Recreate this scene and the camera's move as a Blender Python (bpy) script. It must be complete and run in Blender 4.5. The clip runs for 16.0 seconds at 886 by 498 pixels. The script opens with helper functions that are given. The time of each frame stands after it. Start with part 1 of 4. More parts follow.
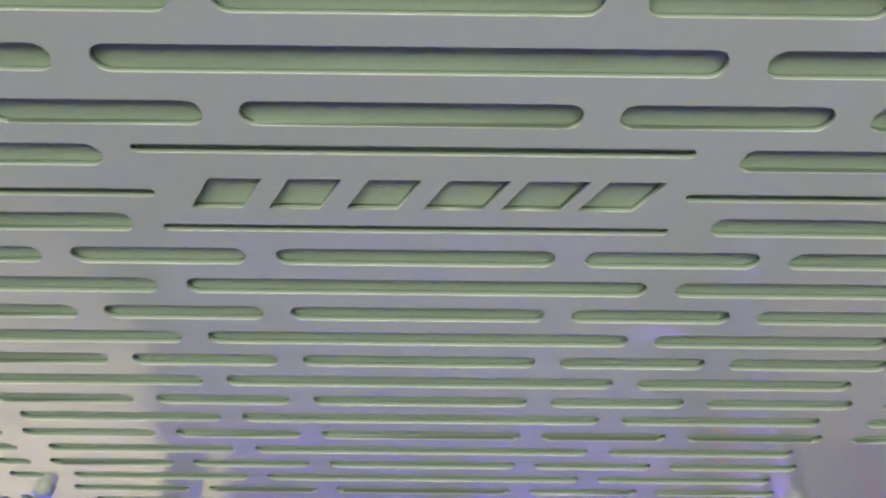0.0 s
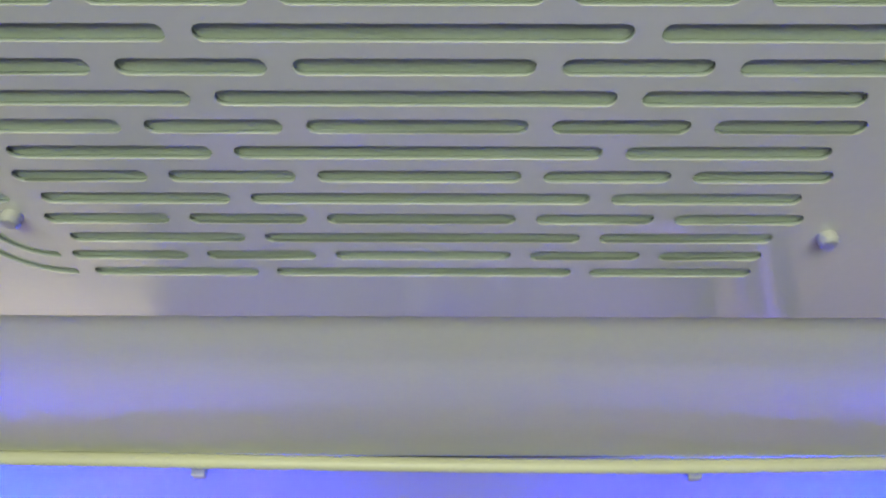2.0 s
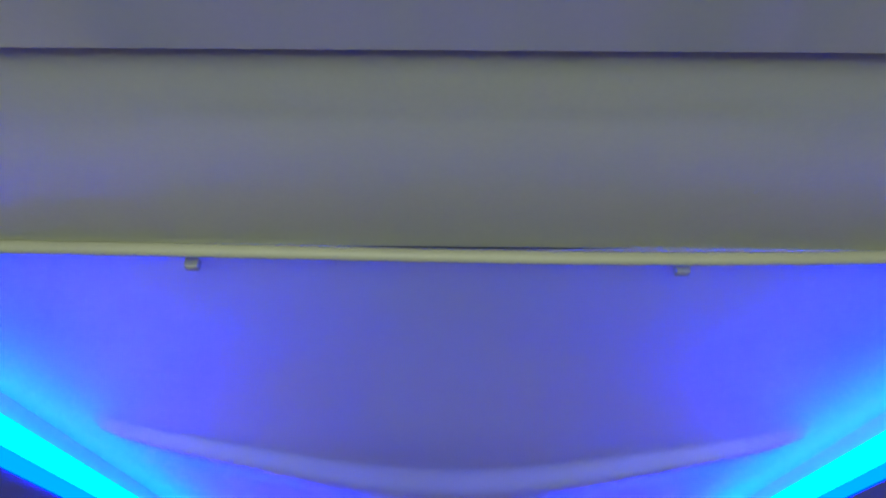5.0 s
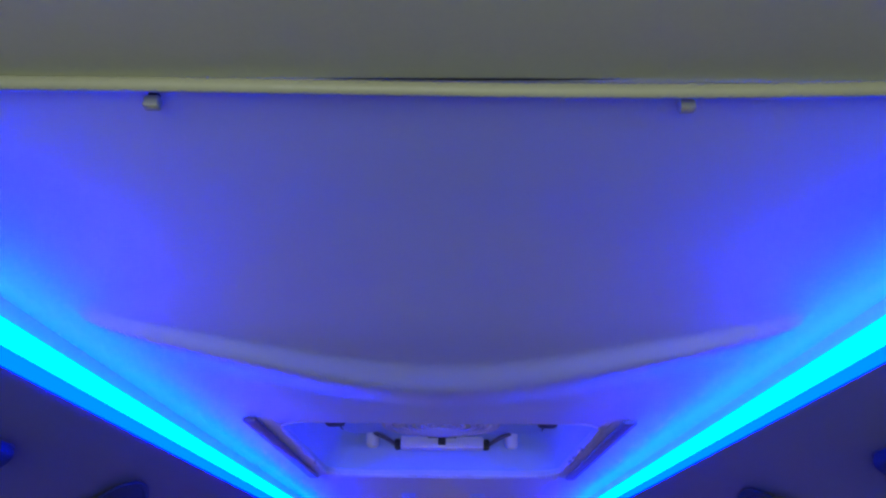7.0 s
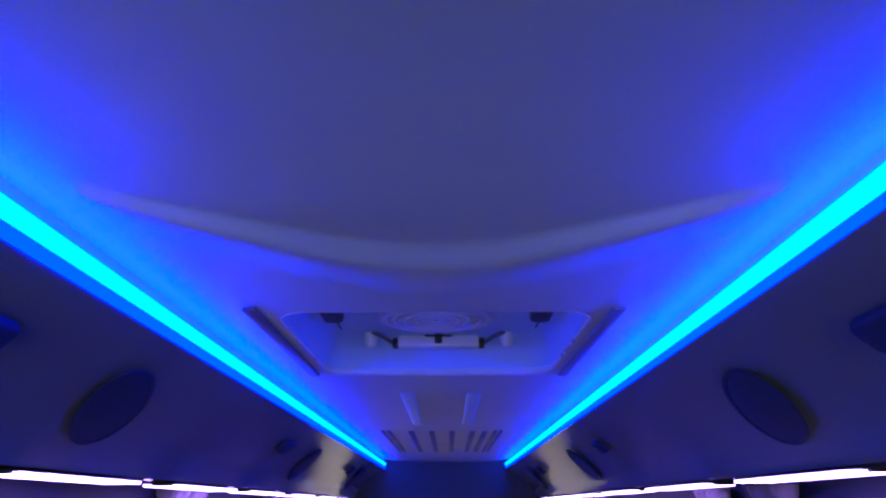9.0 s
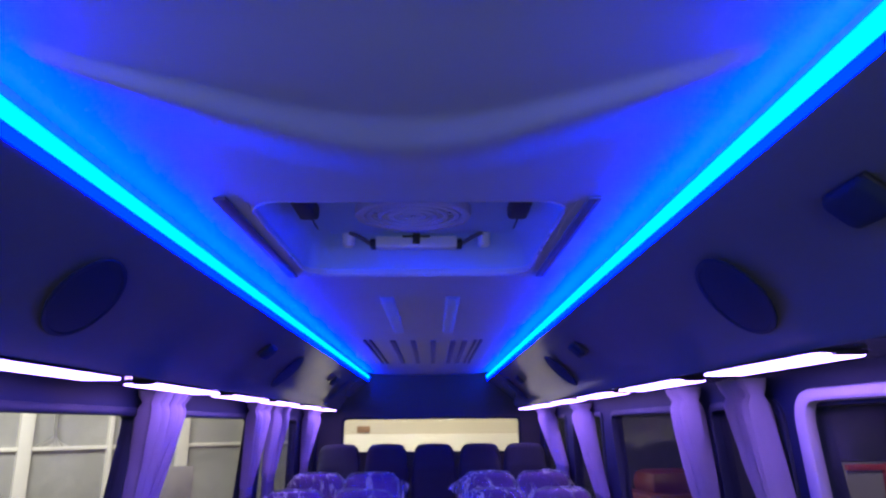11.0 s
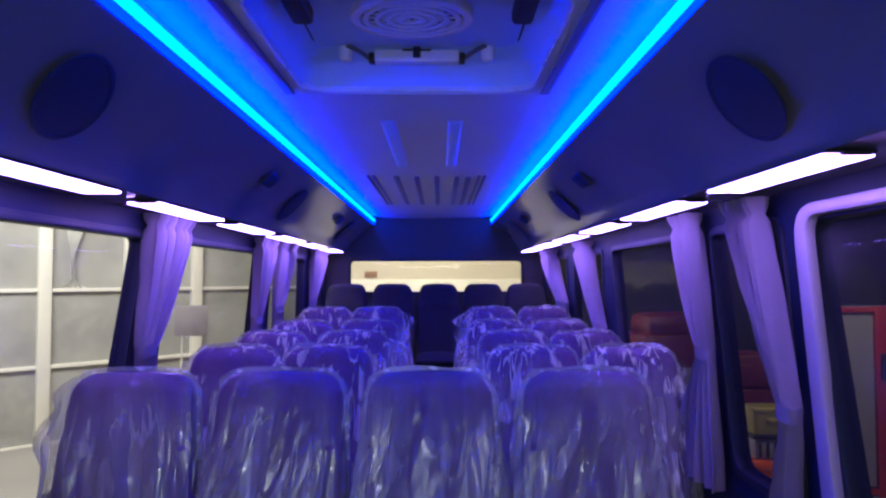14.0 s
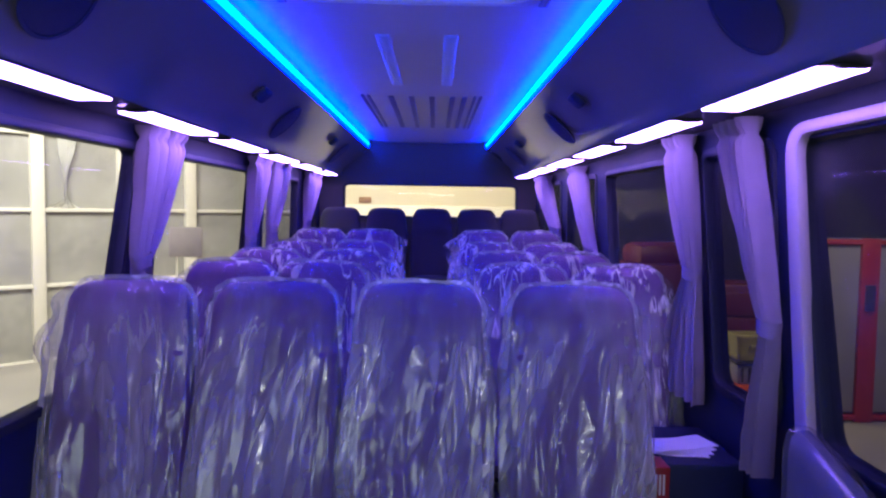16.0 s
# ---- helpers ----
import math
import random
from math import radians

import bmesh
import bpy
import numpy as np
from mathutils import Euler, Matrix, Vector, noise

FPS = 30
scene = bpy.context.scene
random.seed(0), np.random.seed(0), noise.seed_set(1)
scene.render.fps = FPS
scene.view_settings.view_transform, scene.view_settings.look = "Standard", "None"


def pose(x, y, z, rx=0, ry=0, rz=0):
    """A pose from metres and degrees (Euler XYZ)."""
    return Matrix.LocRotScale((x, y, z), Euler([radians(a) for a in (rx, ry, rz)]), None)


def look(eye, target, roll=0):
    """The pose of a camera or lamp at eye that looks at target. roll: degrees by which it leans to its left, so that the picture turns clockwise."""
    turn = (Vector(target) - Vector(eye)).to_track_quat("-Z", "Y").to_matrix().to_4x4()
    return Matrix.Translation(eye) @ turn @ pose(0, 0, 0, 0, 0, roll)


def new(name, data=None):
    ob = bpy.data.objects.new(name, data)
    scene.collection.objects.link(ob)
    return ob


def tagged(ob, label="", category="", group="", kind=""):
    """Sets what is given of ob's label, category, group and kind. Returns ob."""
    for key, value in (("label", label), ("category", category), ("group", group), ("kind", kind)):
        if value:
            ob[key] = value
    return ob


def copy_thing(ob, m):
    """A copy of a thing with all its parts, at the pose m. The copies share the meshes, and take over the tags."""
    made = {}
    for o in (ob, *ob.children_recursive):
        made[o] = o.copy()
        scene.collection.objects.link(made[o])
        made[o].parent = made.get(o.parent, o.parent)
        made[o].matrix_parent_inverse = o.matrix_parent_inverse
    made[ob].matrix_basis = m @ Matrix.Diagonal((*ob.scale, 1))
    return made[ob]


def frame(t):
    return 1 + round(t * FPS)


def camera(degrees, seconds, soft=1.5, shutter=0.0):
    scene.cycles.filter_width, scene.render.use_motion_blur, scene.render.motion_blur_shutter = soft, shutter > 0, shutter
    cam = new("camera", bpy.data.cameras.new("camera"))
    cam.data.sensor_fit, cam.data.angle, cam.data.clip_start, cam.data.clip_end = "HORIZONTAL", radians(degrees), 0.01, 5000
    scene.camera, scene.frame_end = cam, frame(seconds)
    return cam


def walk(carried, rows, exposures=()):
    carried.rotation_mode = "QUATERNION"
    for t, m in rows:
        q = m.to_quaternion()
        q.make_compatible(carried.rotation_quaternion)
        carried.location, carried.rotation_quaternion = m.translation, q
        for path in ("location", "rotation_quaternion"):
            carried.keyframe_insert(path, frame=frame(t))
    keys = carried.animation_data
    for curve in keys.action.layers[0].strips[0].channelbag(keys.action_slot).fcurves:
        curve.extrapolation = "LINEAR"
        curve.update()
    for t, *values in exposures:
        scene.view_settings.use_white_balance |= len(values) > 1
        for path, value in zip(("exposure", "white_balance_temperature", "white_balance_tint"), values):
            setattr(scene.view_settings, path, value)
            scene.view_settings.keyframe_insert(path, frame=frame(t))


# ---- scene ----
cam = camera(65.4, 16.0, soft=2.4)
PATH = [
    (0, (-0.014, -0.632, 1.735), (-0.008, 0.704, 3.223), 0.4),
    (0.5, (-0.018, -0.62, 1.727), (-0.013, 0.762, 3.174), 0.3),
    (1, (-0.014, -0.601, 1.717), (-0.013, 0.829, 3.115), 0.1),
    (1.5, (-0.011, -0.58, 1.708), (-0.015, 0.892, 3.062), 0.3),
    (2, (-0.011, -0.558, 1.699), (-0.02, 0.942, 3.022), 0.4),
    (2.5, (-0.011, -0.546, 1.69), (-0.02, 0.983, 2.979), 0.5),
    (3, (-0.009, -0.543, 1.685), (-0.024, 1.02, 2.934), 0.8),
    (3.5, (-0.009, -0.53, 1.675), (-0.019, 1.048, 2.904), 0.6),
    (4, (-0.003, -0.518, 1.667), (-0.039, 1.083, 2.865), 1.4),
    (4.2, (-0.004, -0.515, 1.665), (-0.028, 1.107, 2.834), 1.1),
    (6.5, (0.013, -0.479, 1.619), (-0.018, 1.286, 2.56), 1.0),
    (7, (0.01, -0.447, 1.616), (-0.007, 1.343, 2.51), 0.6),
    (7.5, (0.021, -0.456, 1.597), (0.003, 1.35, 2.457), 1.1),
    (8, (0.02, -0.45, 1.584), (-0.002, 1.381, 2.388), 1.0),
    (8.5, (0.021, -0.442, 1.561), (0.0, 1.411, 2.311), 0.6),
    (9, (0.024, -0.428, 1.537), (0.01, 1.445, 2.238), -0.1),
    (11.5, (0.048, -0.374, 1.447), (0.08, 1.58, 1.875), -0.4),
    (12, (0.049, -0.363, 1.424), (0.073, 1.605, 1.777), -0.3),
    (12.5, (0.056, -0.353, 1.407), (0.075, 1.628, 1.681), -0.4),
    (13, (0.059, -0.346, 1.387), (0.074, 1.643, 1.591), -0.6),
    (13.5, (0.063, -0.342, 1.368), (0.069, 1.653, 1.513), -0.6),
    (14, (0.063, -0.337, 1.353), (0.072, 1.661, 1.437), -0.1),
    (14.5, (0.066, -0.331, 1.335), (0.081, 1.668, 1.363), 0.1),
    (15, (0.067, -0.333, 1.322), (0.081, 1.666, 1.281), -0.1),
    (15.5, (0.069, -0.344, 1.313), (0.094, 1.654, 1.224), 0.3),
    (16, (0.07, -0.356, 1.306), (0.096, 1.64, 1.187), 0.9),
]
EXPOSURES = [(0, 2.08, 7000, 9), (1.5, 2.2, 7100, 8), (2.5, 2.1, 7100, 7), (4.2, 1.5, 6450, 7), (6.3, 1.0, 6300, 9), (8, 0.55, 6200, 11), (9, 0.25, 6050, 13), (12.5, 0.13, 5740, 14), (14.3, 0.36, 5900, 13), (16, 0.62, 6180, 11.5)]
walk(cam, [(t, look(eye, target, roll)) for t, eye, target, roll in PATH], EXPOSURES)

# ---------------------------------------------------------------- world and lamps
world = bpy.data.worlds.new("night")
scene.world = world
world.use_nodes = True
world.node_tree.nodes["Background"].inputs[0].default_value = (0.05, 0.06, 0.10, 1)
world.node_tree.nodes["Background"].inputs[1].default_value = 0.10


def area(name, eye, target, sx, sy, watts, colour, label):
    d = bpy.data.lights.new(name, "AREA")
    d.shape, d.size, d.size_y, d.energy, d.color = "RECTANGLE", sx, sy, watts, colour
    ob = new(name, d)
    ob.matrix_world = look(eye, target)
    return tagged(ob, label, "lamp", kind="structure")


area("workshop_lamp", (-4.6, 5.6, 4.2), (-6.4, 9.6, 0.6), 3.0, 1.5, 380, (1.0, 0.98, 0.90), "warm white workshop ceiling lamp outside the bus")
area("workshop_lamp", (0.0, 8.6, 3.6), (-0.4, 9.9, 0.9), 2.5, 0.8, 120, (1.0, 0.88, 0.62), "warm white workshop lamp behind the bus")
# Unseen narrow lamp, added to draw glints on the plastic seat covers.
area("glint_lamp", (-0.15, -1.99, 1.60), (-0.05, 0.0, 1.1), 1.4, 0.05, 4.8, (0.97, 1.0, 0.84), "added narrow white lamp before the windscreen for glints on plastic")
area("windscreen_light", (-0.10, -1.99, 0.95), (0.0, -0.5, 1.95), 1.7, 0.8, 8.8, (0.88, 1.0, 0.80), "white workshop light coming in through the windscreen")
area("workshop_lamp", (4.0, 4.6, 3.0), (4.6, 7.6, -0.2), 1.5, 1.0, 36, (1.0, 0.85, 0.80), "dim workshop lamp beside the bus")


# ---------------------------------------------------------------- materials
def material(name, base, rough=0.6, metal=0.0, vary=0.12, scale=6.0, fine=120.0, bump=0.15, spec=0.5, coat=0.0, stretch=(1, 1, 1), even=0.2):
    """A surface with variation at two scales: broad stains and fine grain."""
    m = bpy.data.materials.new(name)
    m.use_nodes = True
    nt = m.node_tree
    b = nt.nodes["Principled BSDF"]
    geo = nt.nodes.new("ShaderNodeTexCoord")
    mp = nt.nodes.new("ShaderNodeMapping")
    mp.inputs["Scale"].default_value = stretch
    nt.links.new(geo.outputs["Object"], mp.inputs[0])
    n1 = nt.nodes.new("ShaderNodeTexNoise")
    n1.inputs["Scale"].default_value, n1.inputs["Detail"].default_value = scale, 5
    n2 = nt.nodes.new("ShaderNodeTexNoise")
    n2.inputs["Scale"].default_value, n2.inputs["Detail"].default_value = fine, 3
    for n in (n1, n2):
        nt.links.new(mp.outputs[0], n.inputs["Vector"])
    add = nt.nodes.new("ShaderNodeMath")
    add.operation = "MULTIPLY_ADD"
    add.inputs[1].default_value = 0.35
    nt.links.new(n2.outputs[0], add.inputs[0])
    nt.links.new(n1.outputs[0], add.inputs[2])
    ramp = nt.nodes.new("ShaderNodeValToRGB")
    ramp.color_ramp.elements[0].position, ramp.color_ramp.elements[1].position = 0.4, 0.95
    ramp.color_ramp.elements[0].color = (*[c * (1 - vary) for c in base], 1)
    ramp.color_ramp.elements[1].color = (*[min(1, c * (1 + vary)) for c in base], 1)
    nt.links.new(add.outputs[0], ramp.inputs[0])
    nt.links.new(ramp.outputs[0], b.inputs["Base Color"])
    rr = nt.nodes.new("ShaderNodeMapRange")
    rr.inputs["To Min"].default_value, rr.inputs["To Max"].default_value = max(0.02, rough * (1 - even)), min(1, rough * (1 + even))
    nt.links.new(n1.outputs[0], rr.inputs[0])
    nt.links.new(rr.outputs[0], b.inputs["Roughness"])
    b.inputs["Metallic"].default_value = metal
    b.inputs["Specular IOR Level"].default_value = spec
    b.inputs["Coat Weight"].default_value = coat
    b.inputs["Coat Roughness"].default_value = 0.08
    if bump:
        bp = nt.nodes.new("ShaderNodeBump")
        bp.inputs["Strength"].default_value, bp.inputs["Distance"].default_value = bump, 0.002
        nt.links.new(add.outputs[0], bp.inputs["Height"])
        nt.links.new(bp.outputs[0], b.inputs["Normal"])
    return m


def glow(name, colour, strength):
    m = bpy.data.materials.new(name)
    m.use_nodes = True
    nt = m.node_tree
    nt.nodes.remove(nt.nodes["Principled BSDF"])
    e = nt.nodes.new("ShaderNodeEmission")
    e.inputs[0].default_value, e.inputs[1].default_value = (*colour, 1), strength
    nt.links.new(e.outputs[0], nt.nodes["Material Output"].inputs[0])
    return m


def clear(name, tint, veil, rough, gloss, scale=30.0, base_gloss=0.04):
    """Thin clear sheet: see-through, with a Fresnel gloss and a milky veil."""
    m = bpy.data.materials.new(name)
    m.use_nodes = True
    nt = m.node_tree
    nt.nodes.remove(nt.nodes["Principled BSDF"])
    tr, gl, df = (nt.nodes.new("ShaderNodeBsdf" + k) for k in ("Transparent", "Glossy", "Diffuse"))
    tr.inputs[0].default_value = (*tint, 1)
    gl.inputs["Roughness"].default_value = rough
    df.inputs[0].default_value = (0.8, 0.8, 0.85, 1)
    fr = nt.nodes.new("ShaderNodeLayerWeight")
    fr.inputs["Blend"].default_value = 0.5
    pw = nt.nodes.new("ShaderNodeMath")
    pw.operation = "POWER"
    pw.inputs[1].default_value = 4.0
    nt.links.new(fr.outputs["Facing"], pw.inputs[0])
    k = nt.nodes.new("ShaderNodeMath")
    k.operation, k.use_clamp = "MULTIPLY_ADD", True
    k.inputs[1].default_value, k.inputs[2].default_value = 0.9 * gloss, base_gloss
    nt.links.new(pw.outputs[0], k.inputs[0])
    a, b = nt.nodes.new("ShaderNodeMixShader"), nt.nodes.new("ShaderNodeMixShader")
    nt.links.new(tr.outputs[0], a.inputs[1])
    nt.links.new(df.outputs[0], a.inputs[2])
    nt.links.new(k.outputs[0], b.inputs[0])
    nt.links.new(a.outputs[0], b.inputs[1])
    nt.links.new(gl.outputs[0], b.inputs[2])
    nt.links.new(b.outputs[0], nt.nodes["Material Output"].inputs[0])
    co, no, mr = nt.nodes.new("ShaderNodeTexCoord"), nt.nodes.new("ShaderNodeTexNoise"), nt.nodes.new("ShaderNodeMapRange")
    no.inputs["Scale"].default_value, no.inputs["Detail"].default_value, no.inputs["Distortion"].default_value = scale, 1.0, 0.25
    nt.links.new(co.outputs["Object"], no.inputs["Vector"])
    mr.interpolation_type = "SMOOTHSTEP"
    for k, v in zip(("From Min", "From Max", "To Min", "To Max"), (0.57, 0.76, veil * 0.75, min(1, veil * 2.2))):
        mr.inputs[k].default_value = v
    nt.links.new(no.outputs[0], mr.inputs[0])
    nt.links.new(mr.outputs[0], a.inputs[0])
    return m


def thin_cloth(m, share):
    """Lets part of the light through a thin fabric."""
    nt = m.node_tree
    b = nt.nodes["Principled BSDF"]
    tl, mix = nt.nodes.new("ShaderNodeBsdfTranslucent"), nt.nodes.new("ShaderNodeMixShader")
    nt.links.new(b.inputs["Base Color"].links[0].from_socket, tl.inputs[0])
    mix.inputs[0].default_value = share
    nt.links.new(b.outputs[0], mix.inputs[1])
    nt.links.new(tl.outputs[0], mix.inputs[2])
    nt.links.new(mix.outputs[0], nt.nodes["Material Output"].inputs[0])
    return m


def film(name, crumple):
    """Thin crinkled plastic film: clear where it lies tight, milky along creases and where it hangs loose."""
    m = bpy.data.materials.new(name)
    m.use_nodes = True
    nt = m.node_tree
    nt.nodes.remove(nt.nodes["Principled BSDF"])

    def node(kind, **values):
        n = nt.nodes.new("ShaderNode" + kind)
        for k, v in values.items():
            n.inputs[k].default_value = v
        return n

    def maths(op, a, b, c=None):
        n = nt.nodes.new("ShaderNodeMath")
        n.operation = op
        for i, v in enumerate((a, b, c)):
            if v is None:
                continue
            if isinstance(v, (int, float)):
                n.inputs[i].default_value = v
            else:
                nt.links.new(v, n.inputs[i])
        return n.outputs[0]

    def ramped(v, a, b, c, d, kind="SMOOTHSTEP"):
        n = nt.nodes.new("ShaderNodeMapRange")
        n.interpolation_type = kind
        for i, x in zip(("From Min", "From Max", "To Min", "To Max"), (a, b, c, d)):
            n.inputs[i].default_value = x
        nt.links.new(v, n.inputs[0])
        return n.outputs[0]

    co, info = nt.nodes.new("ShaderNodeTexCoord"), nt.nodes.new("ShaderNodeObjectInfo")
    sep = nt.nodes.new("ShaderNodeSeparateXYZ")
    nt.links.new(co.outputs["Object"], sep.inputs[0])
    chance = info.outputs["Random"]
    down = maths("SUBTRACT", 1.06, sep.outputs[2])
    slant = maths("MULTIPLY", maths("SUBTRACT", chance, 0.5), 0.5)
    across = maths("MULTIPLY_ADD", slant, down, maths("DIVIDE", sep.outputs[0], maths("MULTIPLY_ADD", down, 0.45, 1.0)))

    def field(kx, ky, kz, scale, detail, seed):
        v = nt.nodes.new("ShaderNodeCombineXYZ")
        nt.links.new(maths("MULTIPLY_ADD", chance, 7.0 + seed, maths("MULTIPLY", across, kx)), v.inputs[0])
        nt.links.new(maths("MULTIPLY", sep.outputs[1], ky), v.inputs[1])
        nt.links.new(maths("MULTIPLY_ADD", sep.outputs[2], kz, seed), v.inputs[2])
        n = node("TexNoise", Scale=scale, Detail=detail)
        nt.links.new(v.outputs[0], n.inputs["Vector"])
        return n.outputs[0]

    folds, fine, dents, patch = field(1, 0.5, 0.05, 12, 1.0, 1.3), field(1, 0.5, 0.09, 46, 1.0, 2.1), field(1, 1, 0.55, 30, 2.0, 3.7), field(1, 1, 0.6, 5, 1.0, 5.9)
    crease = ramped(maths("ABSOLUTE", maths("SUBTRACT", folds, 0.5), 0), 0.0, 0.09, 1.0, 0.0)
    streak = ramped(maths("ABSOLUTE", maths("SUBTRACT", fine, 0.5), 0), 0.0, 0.08, 1.0, 0.0)
    patch = ramped(patch, 0.44, 0.62, 0.12, 1.0)
    height = maths("MULTIPLY_ADD", streak, maths("MULTIPLY", patch, 0.11), maths("MULTIPLY_ADD", crease, 0.5, folds))
    height = maths("MULTIPLY_ADD", dents, 0.12, height)
    bp = node("Bump", Strength=0.6, Distance=0.016)
    nt.links.new(height, bp.inputs["Height"])
    loose = ramped(sep.outputs[2], 0.80, 1.055, 0.88, 0.30 - 0.25 * crumple)
    tight = ramped(sep.outputs[2], 0.88, 1.05, 1.0, 0.45)
    milk = maths("MULTIPLY_ADD", ramped(folds, 0.46, 0.66, 0.0, 1.0), 0.30, maths("MULTIPLY_ADD", crease, 0.14, 0.14))
    tufts = ramped(field(1, 1, 0.35, 16, 1.0, 7.3), 0.50, 0.60, 0.0, 1.0)
    rays = maths("MULTIPLY", maths("MULTIPLY", maths("MAXIMUM", streak, maths("MULTIPLY", crease, 0.7)), tufts), crumple)
    veil = maths("MULTIPLY_ADD", loose, milk, rays)
    tr, gl, df = (nt.nodes.new("ShaderNodeBsdf" + k) for k in ("Transparent", "Glossy", "Diffuse"))
    tr.inputs[0].default_value = (0.93, 0.93, 0.95, 1)
    gl.inputs["Roughness"].default_value = 0.11
    df.inputs[0].default_value = (0.82, 0.80, 0.71, 1)
    fr = node("LayerWeight", Blend=0.5)
    gloss = nt.nodes.new("ShaderNodeMath")
    gloss.operation, gloss.use_clamp = "MULTIPLY_ADD", True
    gloss.inputs[1].default_value, gloss.inputs[2].default_value = 0.07, 0.0
    nt.links.new(maths("MULTIPLY", tight, maths("MULTIPLY_ADD", maths("POWER", fr.outputs["Facing"], 3.0), 1.5, 1.0)), gloss.inputs[0])
    for q in (gl, df, fr):
        nt.links.new(bp.outputs[0], q.inputs["Normal"])
    a, b = nt.nodes.new("ShaderNodeMixShader"), nt.nodes.new("ShaderNodeMixShader")
    for mix, fac, x, y in ((a, veil, tr, df), (b, gloss.outputs[0], a, gl)):
        nt.links.new(fac, mix.inputs[0])
        nt.links.new(x.outputs[0], mix.inputs[1])
        nt.links.new(y.outputs[0], mix.inputs[2])
    nt.links.new(b.outputs[0], nt.nodes["Material Output"].inputs[0])
    return m


LINING = material("ceiling_vinyl", (0.56, 0.61, 0.70), 0.42, vary=0.05, scale=3, fine=260, bump=0.10, spec=0.45)
LIP = material("rim_gloss", (0.66, 0.67, 0.70), 0.28, vary=0.03, bump=0.0, spec=0.8)
FRONT = material("front_vinyl", (0.63, 0.64, 0.49), 0.5, vary=0.06, scale=4, fine=260, bump=0.10)
PLATE = material("grille_enamel", (0.50, 0.50, 0.46), 0.05, vary=0.05, scale=5, fine=300, bump=0.0, spec=0.8, coat=0.45, even=0.1)
# darker than the plate, to put shade into the slot walls
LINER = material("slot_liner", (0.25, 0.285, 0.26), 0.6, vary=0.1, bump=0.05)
FILTER = material("filter_mat", (0.43, 0.495, 0.40), 0.9, vary=0.12, scale=25, fine=600, bump=0.3)
RACK = material("rack_laminate", (0.19, 0.185, 0.19), 0.12, vary=0.05, scale=2.5, fine=200, bump=0.0, spec=0.042, even=0.04)
BULK = material("bulkhead_panel", (0.065, 0.062, 0.05), 0.5, vary=0.08, scale=2.5, fine=200, bump=0.06)
COVE = material("cove_lip", (0.65, 0.66, 0.70), 0.5, vary=0.04)
BEAD = material("cream_bead", (0.37, 0.37, 0.28), 0.45, vary=0.06, scale=9, bump=0.05)
DARK = material("dark_plastic", (0.018, 0.018, 0.024), 0.5, vary=0.15, bump=0.1)
CLOTH = material("speaker_cloth", (0.015, 0.026, 0.080), 0.9, vary=0.2, fine=500, bump=0.6)
RAIL = material("rail_brown", (0.13, 0.08, 0.10), 0.4, vary=0.2, scale=14, stretch=(6, 1, 6))
BAR = material("bar_white", (0.90, 0.89, 0.90), 0.3, vary=0.03, bump=0.02)
ARM = material("arm_grey", (0.15, 0.15, 0.18), 0.45, vary=0.1, bump=0.05)
# The cove light's blue is put into this base colour of white plastic.
HATCH = material("hatch_lit_blue", (0.46, 0.62, 0.92), 0.35, vary=0.04, bump=0.03)
WHITE = material("white_plastic", (0.72, 0.71, 0.70), 0.4, vary=0.05, bump=0.04)
TRIM = material("pale_trim", (0.50, 0.41, 0.46), 0.4, vary=0.05, bump=0.04)
NAVY = material("navy_panel", (0.014, 0.021, 0.060), 0.55, vary=0.15, scale=4, bump=0.12, spec=0.25)
GASKET = material("black_gasket", (0.009, 0.013, 0.032), 0.55, vary=0.1)
FLOOR = material("floor_vinyl", (0.06, 0.06, 0.075), 0.45, vary=0.2, scale=8, bump=0.1)
FABRIC = material("seat_fabric", (0.145, 0.070, 0.205), 0.85, vary=0.25, scale=18, fine=420, bump=0.5)
GUARD = material("guard_vinyl", (0.115, 0.115, 0.15), 0.4, vary=0.12, scale=9, bump=0.1)
BENCH = material("bench_fabric", (0.022, 0.022, 0.032), 0.8, vary=0.25, scale=16, fine=420, bump=0.5)
CURTAIN = thin_cloth(material("curtain_cloth", (0.335, 0.265, 0.365), 0.7, vary=0.14, scale=10, fine=500, bump=0.25, stretch=(1, 1, 0.3)), 0.16)
VENT = material("vent_plastic", (0.18, 0.19, 0.28), 0.5, vary=0.1, bump=0.05)
KNOB = material("pale_knob", (0.27, 0.27, 0.27), 0.3, vary=0.05, bump=0.02, spec=0.8)
PAPER = material("paper", (0.78, 0.77, 0.75), 0.7, vary=0.03, bump=0.03)
RED = material("red_paint", (0.34, 0.025, 0.03), 0.4, vary=0.2, scale=5, bump=0.1)
MAROON = material("maroon_paint", (0.085, 0.010, 0.018), 0.45, vary=0.2, scale=5, bump=0.1)
ORANGE = material("orange_paint", (0.6, 0.10, 0.02), 0.45, vary=0.2, scale=5, bump=0.1)
YELLOW = material("yellow_paint", (0.32, 0.28, 0.07), 0.5, vary=0.2, scale=5, bump=0.1)
STEEL = material("grey_sheet", (0.24, 0.23, 0.24), 0.5, vary=0.15, scale=3, bump=0.08)
# near-black base colour holds the darkness outside on the door side
DIM = material("wall_darkness", (0.010, 0.011, 0.022), 0.8, vary=0.2, scale=1.5, fine=40, bump=0.2)
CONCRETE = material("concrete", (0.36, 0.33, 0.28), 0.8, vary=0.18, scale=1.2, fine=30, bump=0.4)
